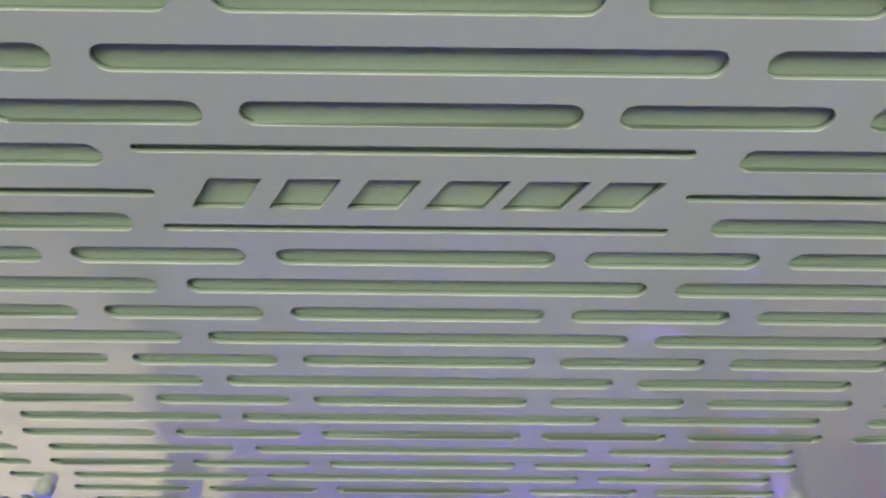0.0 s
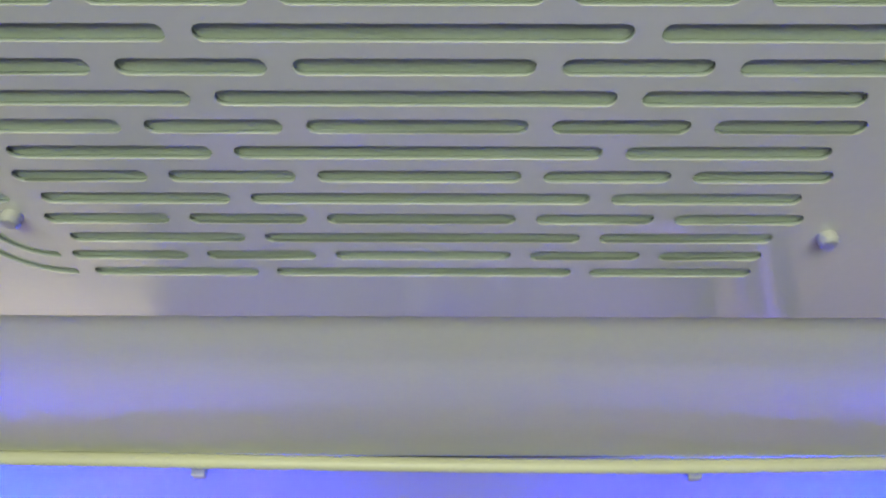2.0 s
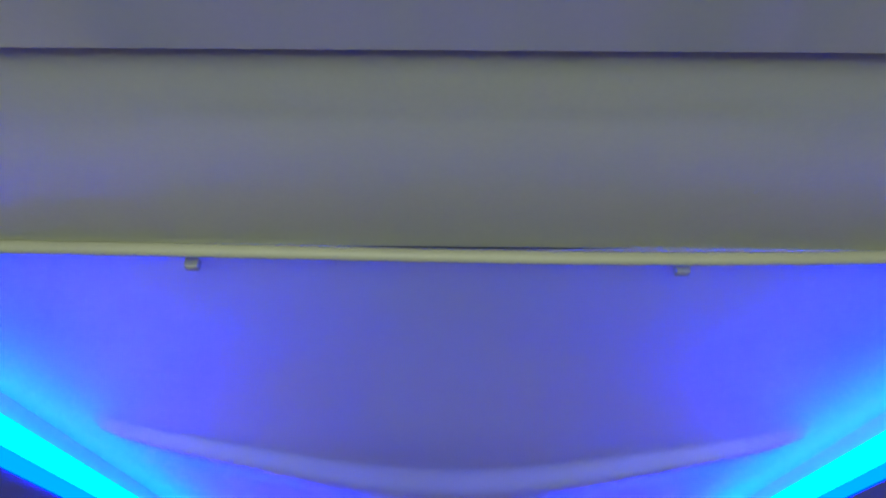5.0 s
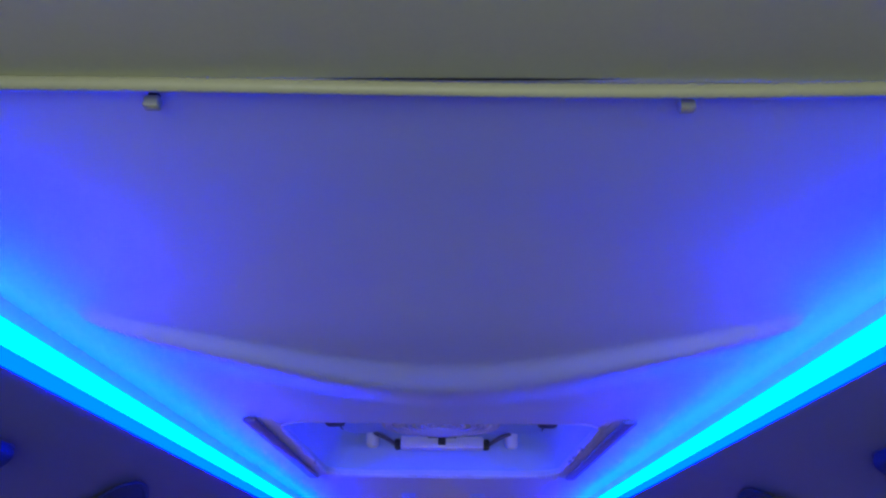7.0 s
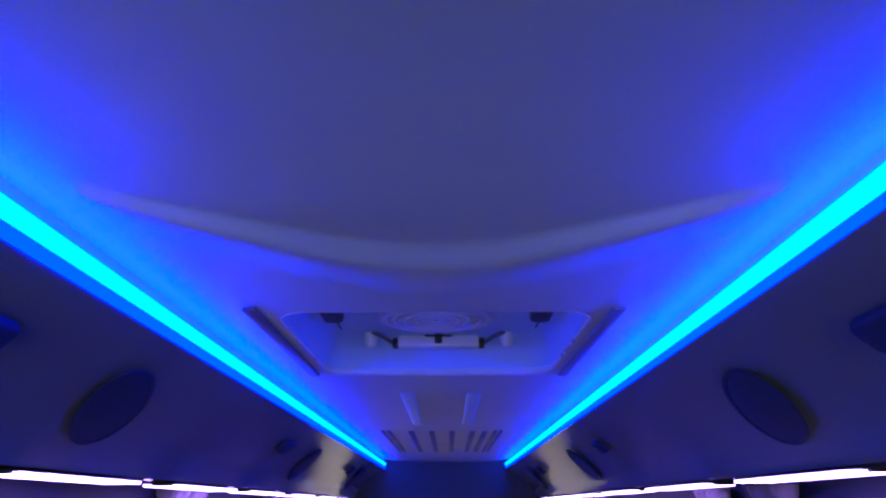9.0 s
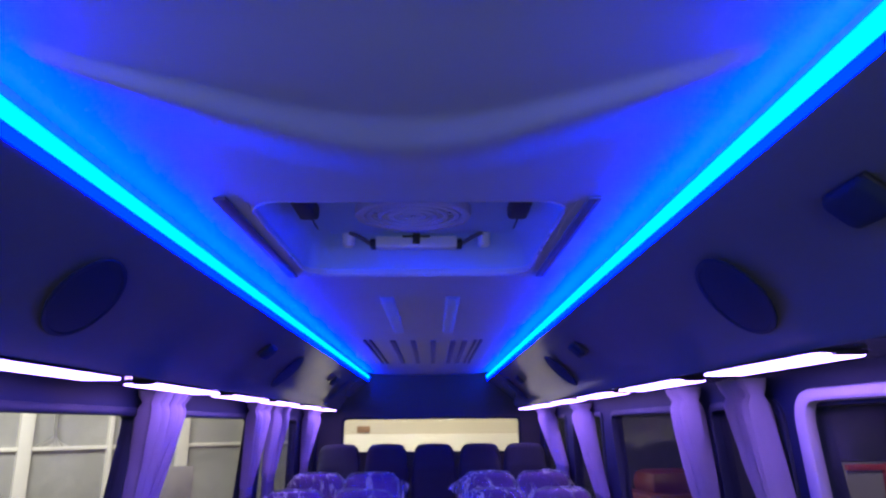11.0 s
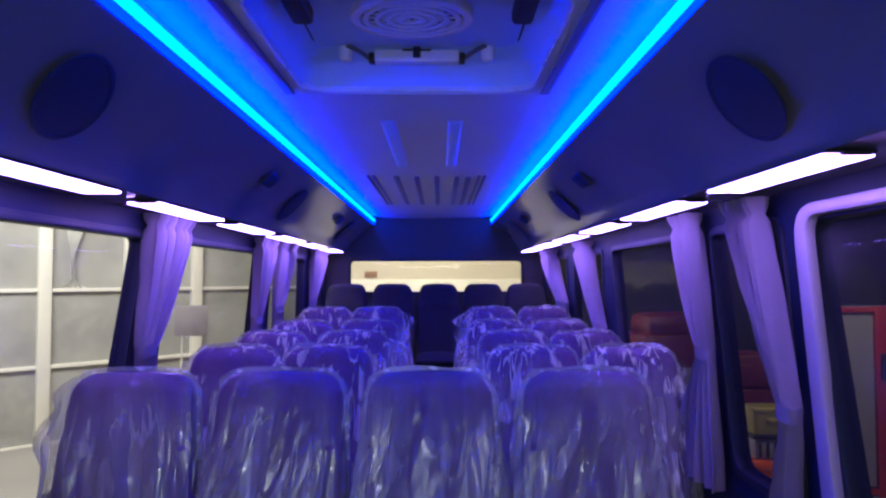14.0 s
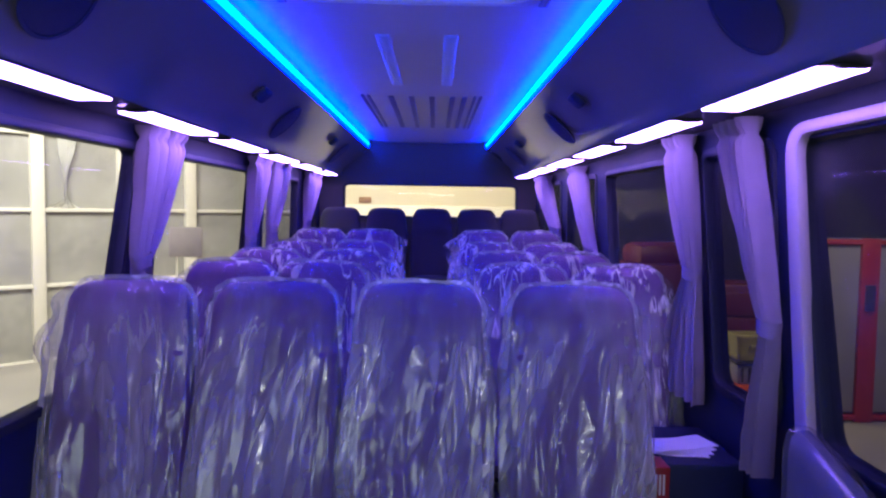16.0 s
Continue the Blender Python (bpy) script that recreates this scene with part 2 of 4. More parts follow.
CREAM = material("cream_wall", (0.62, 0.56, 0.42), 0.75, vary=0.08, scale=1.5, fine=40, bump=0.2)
POST = material("white_post", (0.80, 0.75, 0.62), 0.6, vary=0.05, scale=3)
FROST = material("frosted_panel", (0.385, 0.37, 0.315), 0.25, vary=0.25, scale=1.1, fine=9, bump=0.05)
SHEETING = thin_cloth(material("pale_sheeting", (0.74, 0.72, 0.63), 0.45, vary=0.1, scale=12, bump=0.15), 0.3)
FADED = material("faded_board", (0.29, 0.245, 0.22), 0.7, vary=0.15)
BROWN = material("brown_sign", (0.30, 0.17, 0.09), 0.6, vary=0.15)
GLASS = clear("window_glass", (0.90, 0.90, 0.89), 0.015, 0.02, 0.05, scale=3.0, base_gloss=0.010)
TIGHT = clear("tight_film", (0.95, 0.95, 0.97), 0.06, 0.14, 0.5)
SEAM = clear("seam_film", (0.92, 0.92, 0.95), 0.42, 0.2, 0.2)
FILM = film("plastic_film", 0.17)
RUMPLED = film("rumpled_film", 0.75)
LED = glow("led_cyan", (0.0015, 0.062, 1.0), 16.0)
LEDTOP = glow("led_azure", (0.0, 0.19, 1.0), 4.3)
# Added blue emitter: stands in for the lit rack lip and tints the interior.
EDGE = glow("lip_glow_blue", (0.0, 0.0045, 1.0), 44.0)
LAMP = glow("lamp_violet_white", (0.42, 0.24, 1.0), 12.0)


# ---------------------------------------------------------------- mesh helpers
def part(name, bm, material_, parent=None, label="", smooth=True):
    me = bpy.data.meshes.new(name)
    bm.normal_update()
    bm.edges.index_update()
    rim = [e.index for e in bm.edges if e.is_boundary]
    bm.to_mesh(me)
    bm.free()
    if smooth:
        me.polygons.foreach_set("use_smooth", [True] * len(me.polygons))
        me.set_sharp_from_angle(angle=radians(38))
        for i in rim:
            me.edges[i].use_edge_sharp = True
    me.materials.append(material_)
    ob = new(name, me)
    ob.parent = parent
    return tagged(ob, label)


def thing(name, m, label, category, group="", kind=""):
    ob = new(name)
    ob.empty_display_size = 0.05
    ob.matrix_basis = m
    return tagged(ob, label, category, group, kind)


def box(bm, x0, x1, y0, y1, z0, z1, bevel=0.0, m=None):
    r = bmesh.ops.create_cube(bm, size=1)
    vs = r["verts"]
    for v in vs:
        v.co = Vector(((x0 + x1) / 2 + v.co.x * (x1 - x0), (y0 + y1) / 2 + v.co.y * (y1 - y0), (z0 + z1) / 2 + v.co.z * (z1 - z0)))
    if bevel:
        es = list({e for v in vs for e in v.link_edges})
        r = bmesh.ops.bevel(bm, geom=es, offset=bevel, segments=2, profile=0.5, affect="EDGES")
        vs = list({v for f in r["faces"] for v in f.verts} | {v for v in vs if v.is_valid})
    if m is not None:
        bmesh.ops.transform(bm, matrix=m, verts=vs)
    return bm


def boxed(x0, x1, y0, y1, z0, z1, bevel=0.0, m=None):
    return box(bmesh.new(), x0, x1, y0, y1, z0, z1, bevel, m)


def sheet(rows, close_u=False, close_v=False, caps=False):
    """A skin over rows of points."""
    bm = bmesh.new()
    vs = [[bm.verts.new(p) for p in r] for r in rows]
    n, k = len(vs), len(vs[0])
    for i in range(n if close_v else n - 1):
        for j in range(k if close_u else k - 1):
            bm.faces.new((vs[i][j], vs[i][(j + 1) % k], vs[(i + 1) % n][(j + 1) % k], vs[(i + 1) % n][j]))
    if caps:
        bm.faces.new(vs[0])
        bm.faces.new(vs[-1])
    bmesh.ops.recalc_face_normals(bm, faces=bm.faces)
    return bm


def tube(points, r, n=10, caps=True):
    pts = [Vector(p) for p in points]
    rows = []
    for i, p in enumerate(pts):
        d = (pts[min(i + 1, len(pts) - 1)] - pts[max(i - 1, 0)]).normalized()
        a = d.orthogonal().normalized() if abs(d.z) > 0.9 else d.cross(Vector((0, 0, 1))).normalized()
        b = d.cross(a)
        rows.append([p + r * (math.cos(t) * a + math.sin(t) * b) for t in (2 * math.pi * j / n for j in range(n))])
    return sheet(rows, close_u=True, caps=caps)


def rounded(x0, x1, y0, y1, r, n=5):
    """Corner points of a rectangle with round corners."""
    out = []
    for cx, cy, a in ((x1 - r, y1 - r, 0), (x0 + r, y1 - r, 90), (x0 + r, y0 + r, 180), (x1 - r, y0 + r, 270)):
        out += [(cx + r * math.cos(radians(a + 90 * i / n)), cy + r * math.sin(radians(a + 90 * i / n))) for i in range(n + 1)]
    return out


def soft_poly(pts, r, n=5):
    """A polygon with its corners rounded."""
    out = []
    k = len(pts)
    for i in range(k):
        p, a, b = Vector(pts[i]), Vector(pts[i - 1]), Vector(pts[(i + 1) % k])
        s, e = p + (a - p).normalized() * r, p + (b - p).normalized() * r
        for j in range(n + 1):
            t = j / n
            q = (1 - t) ** 2 * s + 2 * t * (1 - t) * p + t * t * e
            out.append((q.x, q.y))
    return out


def pierced(outlines, thickness, bevel=0.0):
    """A plate in the plane z = 0 with an outer outline and holes, as a bmesh; thickness to both sides together."""
    cu = bpy.data.curves.new("outline", "CURVE")
    cu.dimensions, cu.fill_mode, cu.extrude, cu.bevel_depth, cu.bevel_resolution = "2D", "BOTH", thickness / 2 - bevel, bevel, 1
    for pts in outlines:
        s = cu.splines.new("POLY")
        s.points.add(len(pts) - 1)
        for q, p in zip(s.points, pts):
            q.co = (p[0], p[1], 0, 1)
        s.use_cyclic_u = True
    ob = bpy.data.objects.new("outline", cu)
    scene.collection.objects.link(ob)
    me = bpy.data.meshes.new_from_object(ob.evaluated_get(bpy.context.evaluated_depsgraph_get()))
    bm = bmesh.new()
    bm.from_mesh(me)
    bmesh.ops.remove_doubles(bm, verts=bm.verts, dist=1e-6)
    bmesh.ops.recalc_face_normals(bm, faces=bm.faces)
    bpy.data.objects.remove(ob)
    bpy.data.curves.remove(cu)
    bpy.data.meshes.remove(me)
    return bm


def moved(bm, m):
    bmesh.ops.transform(bm, matrix=m, verts=bm.verts)
    return bm


# plane coordinates (y, z) laid on a side wall
SIDE = Matrix(((0, 0, 1, 0), (1, 0, 0, 0), (0, 1, 0, 0), (0, 0, 0, 1)))
# plane coordinates (x, z) laid on a cross wall
CROSS = Matrix(((1, 0, 0, 0), (0, 0, 1, 0), (0, 1, 0, 0), (0, 0, 0, 1)))

# ---------------------------------------------------------------- the shell of the bus
FRONT_Y, REAR_Y, WALL_X = -1.9, 6.60, 1.09

part("floor", boxed(-1.16, 1.16, FRONT_Y, REAR_Y, -0.08, 0.0, 0.0), FLOOR)
tagged(bpy.data.objects["floor"], "dark grey vinyl floor of the bus", "floor", kind="structure")

# openings as (y0 top, y1 top, y0 bottom, y1 bottom)
LEFT = [(-1.5, 2.372, -1.5, 2.090), (2.54, 4.12, 2.40, 3.83), (4.34, 5.50, 4.17, 5.40), (5.76, 6.40, 5.70, 6.40)]
RIGHT = [(-1.5, 1.60, -1.5, 1.40), (1.72, 2.285, 1.60, 2.095), (2.45, 3.77, 2.36, 3.52), (3.98, 4.92, 3.92, 4.90), (5.18, 6.30, 5.15, 6.30)]
SILL, HEAD = 0.675, 1.535


def side_wall(name, side, openings, label):
    outer = [(FRONT_Y, -0.5), (REAR_Y, -0.5), (REAR_Y, 1.66), (FRONT_Y, 1.66)]
    holes = [soft_poly([(a, HEAD), (b, HEAD), (d, SILL), (c, SILL)], 0.07) for a, b, c, d in openings]
    w = part(name, moved(pierced([outer] + holes, 0.05), Matrix.Translation((side * (WALL_X + 0.025), 0, 0)) @ SIDE), NAVY)
    tagged(w, label, "wall", kind="structure")
    for i, (a, b, c, d) in enumerate(openings):
        win = thing("window_%d" % (i + 1 if side < 0 else i + 11), pose(side * (WALL_X + 0.02), (a + b) / 2, SILL), "fixed side window of the bus in a black rubber gasket", "window", kind="structure")
        mid = (a + b) / 2

        def shape(g, r):
            return soft_poly([(a - mid - g, HEAD - SILL + g), (b - mid + g, HEAD - SILL + g), (d - mid + g, -g), (c - mid - g, -g)], r)

        part("window_frame", moved(pierced([shape(0.0, 0.07), shape(-0.022, 0.055)], 0.062, 0.004), SIDE), GASKET, win)
        pane = part("pane", moved(pierced([shape(-0.02, 0.055)], 0.005), SIDE), GLASS, win)
        pane.visible_shadow = False


side_wall("wall_left", -1, LEFT, "dark navy side wall of the bus with windows")
side_wall("wall_right", 1, RIGHT, "dark navy side wall of the bus with windows and door")

# rear wall and its window
outer = [(-1.14, -0.5), (1.14, -0.5), (1.14, 2.1), (-1.14, 2.1)]
hole = rounded(-0.85, 0.90, 1.20, 1.54, 0.05)
wr = part("wall_rear", moved(pierced([outer, hole], 0.05), Matrix.Translation((0, REAR_Y + 0.025, 0)) @ CROSS), BULK)
tagged(wr, "dark grey rear bulkhead above the rear window", "wall", kind="structure")
win = thing("window_21", pose(0, REAR_Y + 0.02, 0), "wide rear window of the bus", "window", kind="structure")
part("window_frame", moved(pierced([rounded(-0.85, 0.90, 1.20, 1.54, 0.05), rounded(-0.835, 0.885, 1.215, 1.525, 0.04)], 0.07, 0.003), CROSS), GASKET, win)
part("pane", moved(pierced([rounded(-0.84, 0.89, 1.21, 1.53, 0.04)], 0.005), CROSS), GLASS, win).visible_shadow = False

# front wall with the windscreen
wf = part("wall_front", moved(pierced([outer, rounded(-1.0, 1.0, 0.50, 1.72, 0.08)], 0.05), Matrix.Translation((0, FRONT_Y - 0.025, 0)) @ CROSS), NAVY)
tagged(wf, "dark front wall round the windscreen", "wall", kind="structure")
win = thing("window_22", pose(0, FRONT_Y - 0.02, 0), "windscreen of the bus", "window", kind="structure")
part("pane", moved(pierced([rounded(-0.99, 0.99, 0.51, 1.71, 0.08)], 0.005), CROSS), GLASS, win).visible_shadow = False

SEAM_Y = -0.097


def vault(x):
    """Rise of the ceiling from its flat middle to the coves."""
    a = abs(x)
    return 0.004 * min(a / 0.40, 1) ** 2 + (0.020 * ((a - 0.40) / 0.20) ** 1.6 if a > 0.40 else 0)


def lining_z(x, y):
    """Height of the ceiling lining: low in the middle, rising to the light coves, with a soft crescent fold."""
    t = min(1, max(0, (y - SEAM_Y) / 0.5))
    z = 1.9105 + 0.0415 * (1 - (1 - t) ** 1.6) + vault(x)
    q = max(0.0, (0.50 - abs(x)) / 0.40)
    w = -math.log((math.exp(-9 * q) + math.exp(-9)) / (1 + math.exp(-9))) / 9
    if w > 0:
        ya, yb = 0.436 + 0.205 * w, 0.436 + 0.310 * w
        h = 0.023 * w ** 0.16
        if y > ya:
            t = min(1, (y - ya) / max(1e-4, yb - ya))
            z -= h * t * t * (3 - 2 * t)
        if y > yb:
            t = min(1, (y - yb) / 0.22)
            z += h * t * t * (3 - 2 * t)
    return z


HX, HY0, HY1 = 0.375, 1.09, 1.89
xs = sorted(set([round(-0.62 + 1.24 * i / 44, 4) for i in range(45)] + [round(-0.62 + 1.24 * (i + 0.5) / 44, 4) for i in range(44)] + [-HX, HX]))
ys = sorted(set([round(SEAM_Y + 0.005 + 0.02 * i, 4) for i in range(25)] + [round(0.42 + 0.01 * i, 4) for i in range(64)] + [HY0, HY1] + [round(1.2 + 0.2 * i, 3) for i in range(28)] + [REAR_Y]))
ys = [y for y in ys if y <= REAR_Y]
bm = bmesh.new()
grid = [[bm.verts.new((x, y, lining_z(x, y))) for x in xs] for y in ys]
for i in range(len(ys) - 1):
    for j in range(len(xs) - 1):
        if HY0 - 1e-4 <= ys[i] and ys[i + 1] <= HY1 + 1e-4 and -HX - 1e-4 <= xs[j] and xs[j + 1] <= HX + 1e-4:
            continue
        bm.faces.new((grid[i][j], grid[i + 1][j], grid[i + 1][j + 1], grid[i][j + 1]))
lin = part("ceiling", bm, LINING)
so = lin.modifiers.new("thick", "SOLIDIFY")
so.thickness, so.offset = 0.01, -1
tagged(lin, "pale vinyl ceiling lining washed blue by the cove lights", "ceiling", kind="structure")

# front ceiling panel round the grille
FRONT_LINE = [(FRONT_Y, 1.835), (-0.9, 1.855), (-0.6, 1.874)] + [(-0.30 + 0.207 * k / 16, 1.8928 + 0.0180 * (k / 16) ** 1.9) for k in range(17)]
rows = [[(x, y, z + vault(x)) for x in xs] for y, z in FRONT_LINE]
bm = sheet(rows)
if sum(f.normal.z for f in bm.faces) > 0:
    bmesh.ops.reverse_faces(bm, faces=bm.faces)
fp = part("ceiling_front", bm, FRONT)
so = fp.modifiers.new("thick", "SOLIDIFY")
so.thickness, so.offset = 0.01, -1
tagged(fp, "pale grey front ceiling panel", "ceiling", kind="structure")
rf = part("roof", boxed(-1.15, 1.15, FRONT_Y - 0.05, REAR_Y + 0.05, 2.24, 2.29), NAVY)
tagged(rf, "closed roof skin over the ceiling", "roof", kind="structure")

# bead along the seam, slightly sagging
rows = []
for x in [-0.62 + 1.24 * i / 40 for i in range(41)]:
    y, z = SEAM_Y - 0.002 + 0.002 * math.sin(x * 9), 1.9048 + vault(x) - 0.0012 * math.cos(x * 4)
    rows.append([(x, y + 0.004 * math.cos(2 * math.pi * k / 12), z + 0.0054 * math.sin(2 * math.pi * k / 12)) for k in range(12)])
bm = sheet(rows, close_u=True, caps=True)
bead = part("trim", bm, BEAD)
tagged(bead, "cream rounded bead along the ceiling seam", "trim", kind="structure")


# narrow dark sliver painting the shade of a gap between bead and front panel
rows = [[(0.025 + 0.105 * u, SEAM_Y - 0.0072 + e * 0.0013 * (1 - u * u), 1.9078 - 0.0004 * (1 - u * u) + vault(0.025 + 0.105 * u)) for e in (-1, -0.4, 0.4, 1)] for u in [-1 + 2 * i / 24 for i in range(25)]]
gap = part("seam_gap_shade", sheet(rows), DARK)
tagged(gap, "dark sliver standing in for the shaded gap beside the ceiling bead", "seam", kind="structure")


def clip(x):
    t = thing("ceiling_clip", pose(x, SEAM_Y + 0.015, 1.9035), "small pale plastic clip below the ceiling seam", "clip", "ceiling clips")
    part("clip_body", boxed(-0.0055, 0.0055, -0.004, 0.004, -0.003, 0.006, 0.0020), BEAD, t)
    part("clip_stem", boxed(-0.003, 0.003, -0.003, 0.003, 0.004, 0.012), DARK, t)


clip(-0.187)
clip(0.166)


# ---------------------------------------------------------------- luggage racks with cove lights
def rack(side):
    t = thing("luggage_rack", pose(0, 0, 0), "long grey overhead luggage rack over the windows", "luggage rack", "luggage racks")
    e = 0.0 if side < 0 else -0.012
    g = 0.0 if side < 0 else -0.014
    prof = [(0.591 + g, 1.889), (0.604 + g, 1.876), (0.66, 1.839), (0.74, 1.778), (0.82, 1.711), (0.858 + e, 1.664), (0.866 + e, 1.634), (0.878 + e, 1.618), (1.085, 1.612), (1.085, 2.10), (0.68, 2.10), (0.65, 1.935), (0.612 + g, 1.900), (0.594 + g, 1.893)]
    rows = [[(side * x, y, z) for x, z in prof] for y in [FRONT_Y + (REAR_Y - FRONT_Y) * i / 12 for i in range(13)]]
    part("rack_body", sheet(rows, close_u=True, caps=True), RACK, t)
    part("cove_back", boxed(min(side * (0.608 + g), side * 0.63), max(side * (0.608 + g), side * 0.63), FRONT_Y, REAR_Y - 0.01, 1.9105, 2.03), COVE, t)
    led = thing("cove_light", pose(0, 0, 0), "glowing cyan light strip in the ceiling cove", "strip light", "cove lights")
    ends = (-0.105, REAR_Y - 0.10)
    prof = [(0.600 + g - (0.022 if side < 0 else 0.024) * math.sin(radians(a)), 1.9275 - 0.0180 * math.cos(radians(a))) for a in range(0, 181, 10)]
    for name, arc, mat, note in (("strip", prof[:11], LED, ""), ("strip_crest", prof[10:], LEDTOP, "azure crest of the light strip")):
        part(name, sheet([[(side * x, y, z) for x, z in arc + [(0.600 + g, arc[-1][1]), (0.600 + g, arc[0][1])]] for y in [ends[0] + (ends[1] - ends[0]) * i / 20 for i in range(21)]], close_u=True, caps=True), mat, led, note)
    # glowing band put in for light on the lip below the strip
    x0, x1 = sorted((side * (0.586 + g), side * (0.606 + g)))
    part("lip_glow", boxed(x0, x1, ends[0], ends[1], 1.886 if side < 0 else 1.892, 1.9090, 0.004), EDGE, led, "added deep blue glow standing in for the lit rack lip")


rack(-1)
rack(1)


def panel_light(side, y0, y1):
    t = thing("rack_light", pose(side * (0.925 if side < 0 else 0.904), (y0 + y1) / 2, 1.612), "flat violet-white light panel under the luggage rack", "light panel", "rack lights")
    h = (y1 - y0) / 2
    part("housing", boxed(-0.054, 0.054, -h - 0.012, h + 0.012, -0.004, 0.001, 0.001), DARK, t)
    for a, b in ((-0.056, 0.004), (0.009, 0.056)):
        part("diffuser", boxed(a, b, -h, h, -0.011, -0.003, 0.003), LAMP, t)
    part("divider", boxed(0.004, 0.009, -h, h, -0.008, -0.003), WHITE, t)
    for e in (-1, 1):
        part("end_cap", boxed(-0.020, 0.045, e * (h + 0.012) - 0.010, e * (h + 0.012) + 0.010, -0.009, -0.002, 0.002), DARK, t)


for a, b in ((1.07, 1.68), (1.96, 2.65), (2.89, 3.55), (3.80, 4.46), (4.72, 5.38), (5.65, 6.30)):
    panel_light(-1, a, b)
    panel_light(1, a, b)



def on_rack(side, u, y, lift=0.0):
    """A pose on the sloping rack panel: u metres down from the cove, z out of the panel."""
    n = Vector((-side * 0.255, 0, -0.32)).normalized()
    d = Vector((side * 0.32, 0, -0.255)).normalized()
    p = Vector((side * 0.6, y, 1.875)) + d * u + n * lift
    a = Vector((0, 1, 0))
    m = Matrix((a, n.cross(a), n)).transposed().to_4x4()
    return Matrix.Translation(p) @ m


def ellipse(a, b, n=40):
    return [(a * math.cos(2 * math.pi * i / n), b * math.sin(2 * math.pi * i / n)) for i in range(n)]


def speaker(side, y, u=0.194):
    m = on_rack(side, u, y, 0.000 if side < 0 else 0.006) @ pose(0, 0, 0, 0, 0, side * 35)
    t = thing("oval_speaker", m, "black oval loudspeaker with a cloth grille on the rack panel", "speaker", "rack speakers")
    part("rim", moved(pierced([ellipse(0.152, 0.097), ellipse(0.143, 0.088)], 0.006, 0.002), pose(0, 0, 0.003)), CLOTH, t)
    rows = [[(0.146 * k * math.cos(s), 0.091 * k * math.sin(s), 0.003 + 0.005 * (1 - k * k)) for s in [2 * math.pi * i / 40 for i in range(40)]] for k in (1.0, 0.85, 0.65, 0.4, 0.15, 0.02)]
    part("grille_cloth", sheet(rows, close_u=True, caps=True), CLOTH, t)


def louvre(side, y, u=0.125):
    t = thing("air_nozzle", on_rack(side, u, y, 0.003), "small dark air nozzle on the rack panel", "air vent", "rack nozzles")
    part("backing", boxed(-0.056, 0.056, -0.036, 0.036, -0.004, 0.006, 0.003), DARK, t)
    rows = [[(x * k, y * k, z) for x, y in rounded(-0.055, 0.055, -0.037, 0.037, 0.02)] for k, z in ((1.0, 0.002), (1.0, 0.014), (0.94, 0.020), (0.80, 0.024), (0.3, 0.025))]
    part("nozzle_cover", sheet(rows, close_u=True, caps=True), CLOTH, t)


for s in (-1, 1):
    for y in (1.185, 3.45, 5.55):
        speaker(s, y)
    for y in (0.60, 2.72, 4.85):
        louvre(s, y)

# ---------------------------------------------------------------- ceiling grille over the camera's start
GY, GZ, GK = -0.336, 1.8815, 0.104
grille = thing("ceiling_grille", pose(0, GY, GZ, math.degrees(math.atan(GK)), 0, 0), "glossy grey slotted air return panel in the ceiling", "air grille")
GX0, GX1, GY0, GY1 = -0.29, 0.27, -0.40, 0.036
CX, HOLE, LONG, SHORT, GAP = -0.0203, 0.0031, 0.1220, 0.0705, 0.0075


def row_y(k):
    """Place of a row of slots along the panel; the rows sit closer round the emblem."""
    if k <= 0:
        y = -0.5592 + 0.0127 * k
    elif k < 4:
        y = (-0.5478, -0.5367, -0.5270)[k - 1]
    else:
        y = -0.5150 + 0.01187 * (k - 4)
    return y - GY


def slot(x0, x1, y, r=HOLE):
    n = 8
    out = [(x1 - r + r * math.cos(radians(-90 + 180 * i / n)), y + r * math.sin(radians(-90 + 180 * i / n))) for i in range(n + 1)]
    out += [(x0 + r + r * math.cos(radians(90 + 180 * i / n)), y + r * math.sin(radians(90 + 180 * i / n))) for i in range(n + 1)]
    return out


holes = []
THIN = 0.0012
for k in range(-9, 20):
    y = row_y(k)
    if k == 2:
        spans = [(-0.160, -0.0796, THIN), (0.0420, 0.123, THIN)]
    elif k in (1, 3):
        spans = [(CX - 0.0605, CX + 0.0610, THIN), (-0.160, -0.0876, HOLE), (0.0507, 0.123, HOLE)]
    elif k % 2 == 0:
        h = SHORT / 2
        spans = [(CX - h, CX + h, HOLE)]
        for s in (-1, 1):
            a = CX + s * (h + GAP)
            b = a + s * 0.0440
            c = b + s * GAP
            d = c + s * 0.0480
            spans += [(min(a, b), max(a, b), HOLE), (min(c, d), max(c, d), HOLE)]
    else:
        h = LONG / 2
        spans = [(CX - h, CX + h, HOLE)]
        for s in (-1, 1):
            a = CX + s * (h + GAP)
            b = a + s * 0.0680
            spans += [(min(a, b), max(a, b), HOLE)]
    for a, b, r in spans:
        a, b = max(a, -0.1612), min(b, 0.1245 if k < 17 else 0.115)
        if b - a > 0.010:
            holes.append(slot(a, b, y + (-0.0020 if k == 1 and r == THIN else 0.0016 if k == 3 and r == THIN else 0), r))
    # rim slots beyond the last gap
    if k < 16:
        holes.append(slot(-0.190 if k < 14 else -0.182, -0.1685, y))
    if k < 13:
        holes.append(slot(0.1325, 0.150, y))


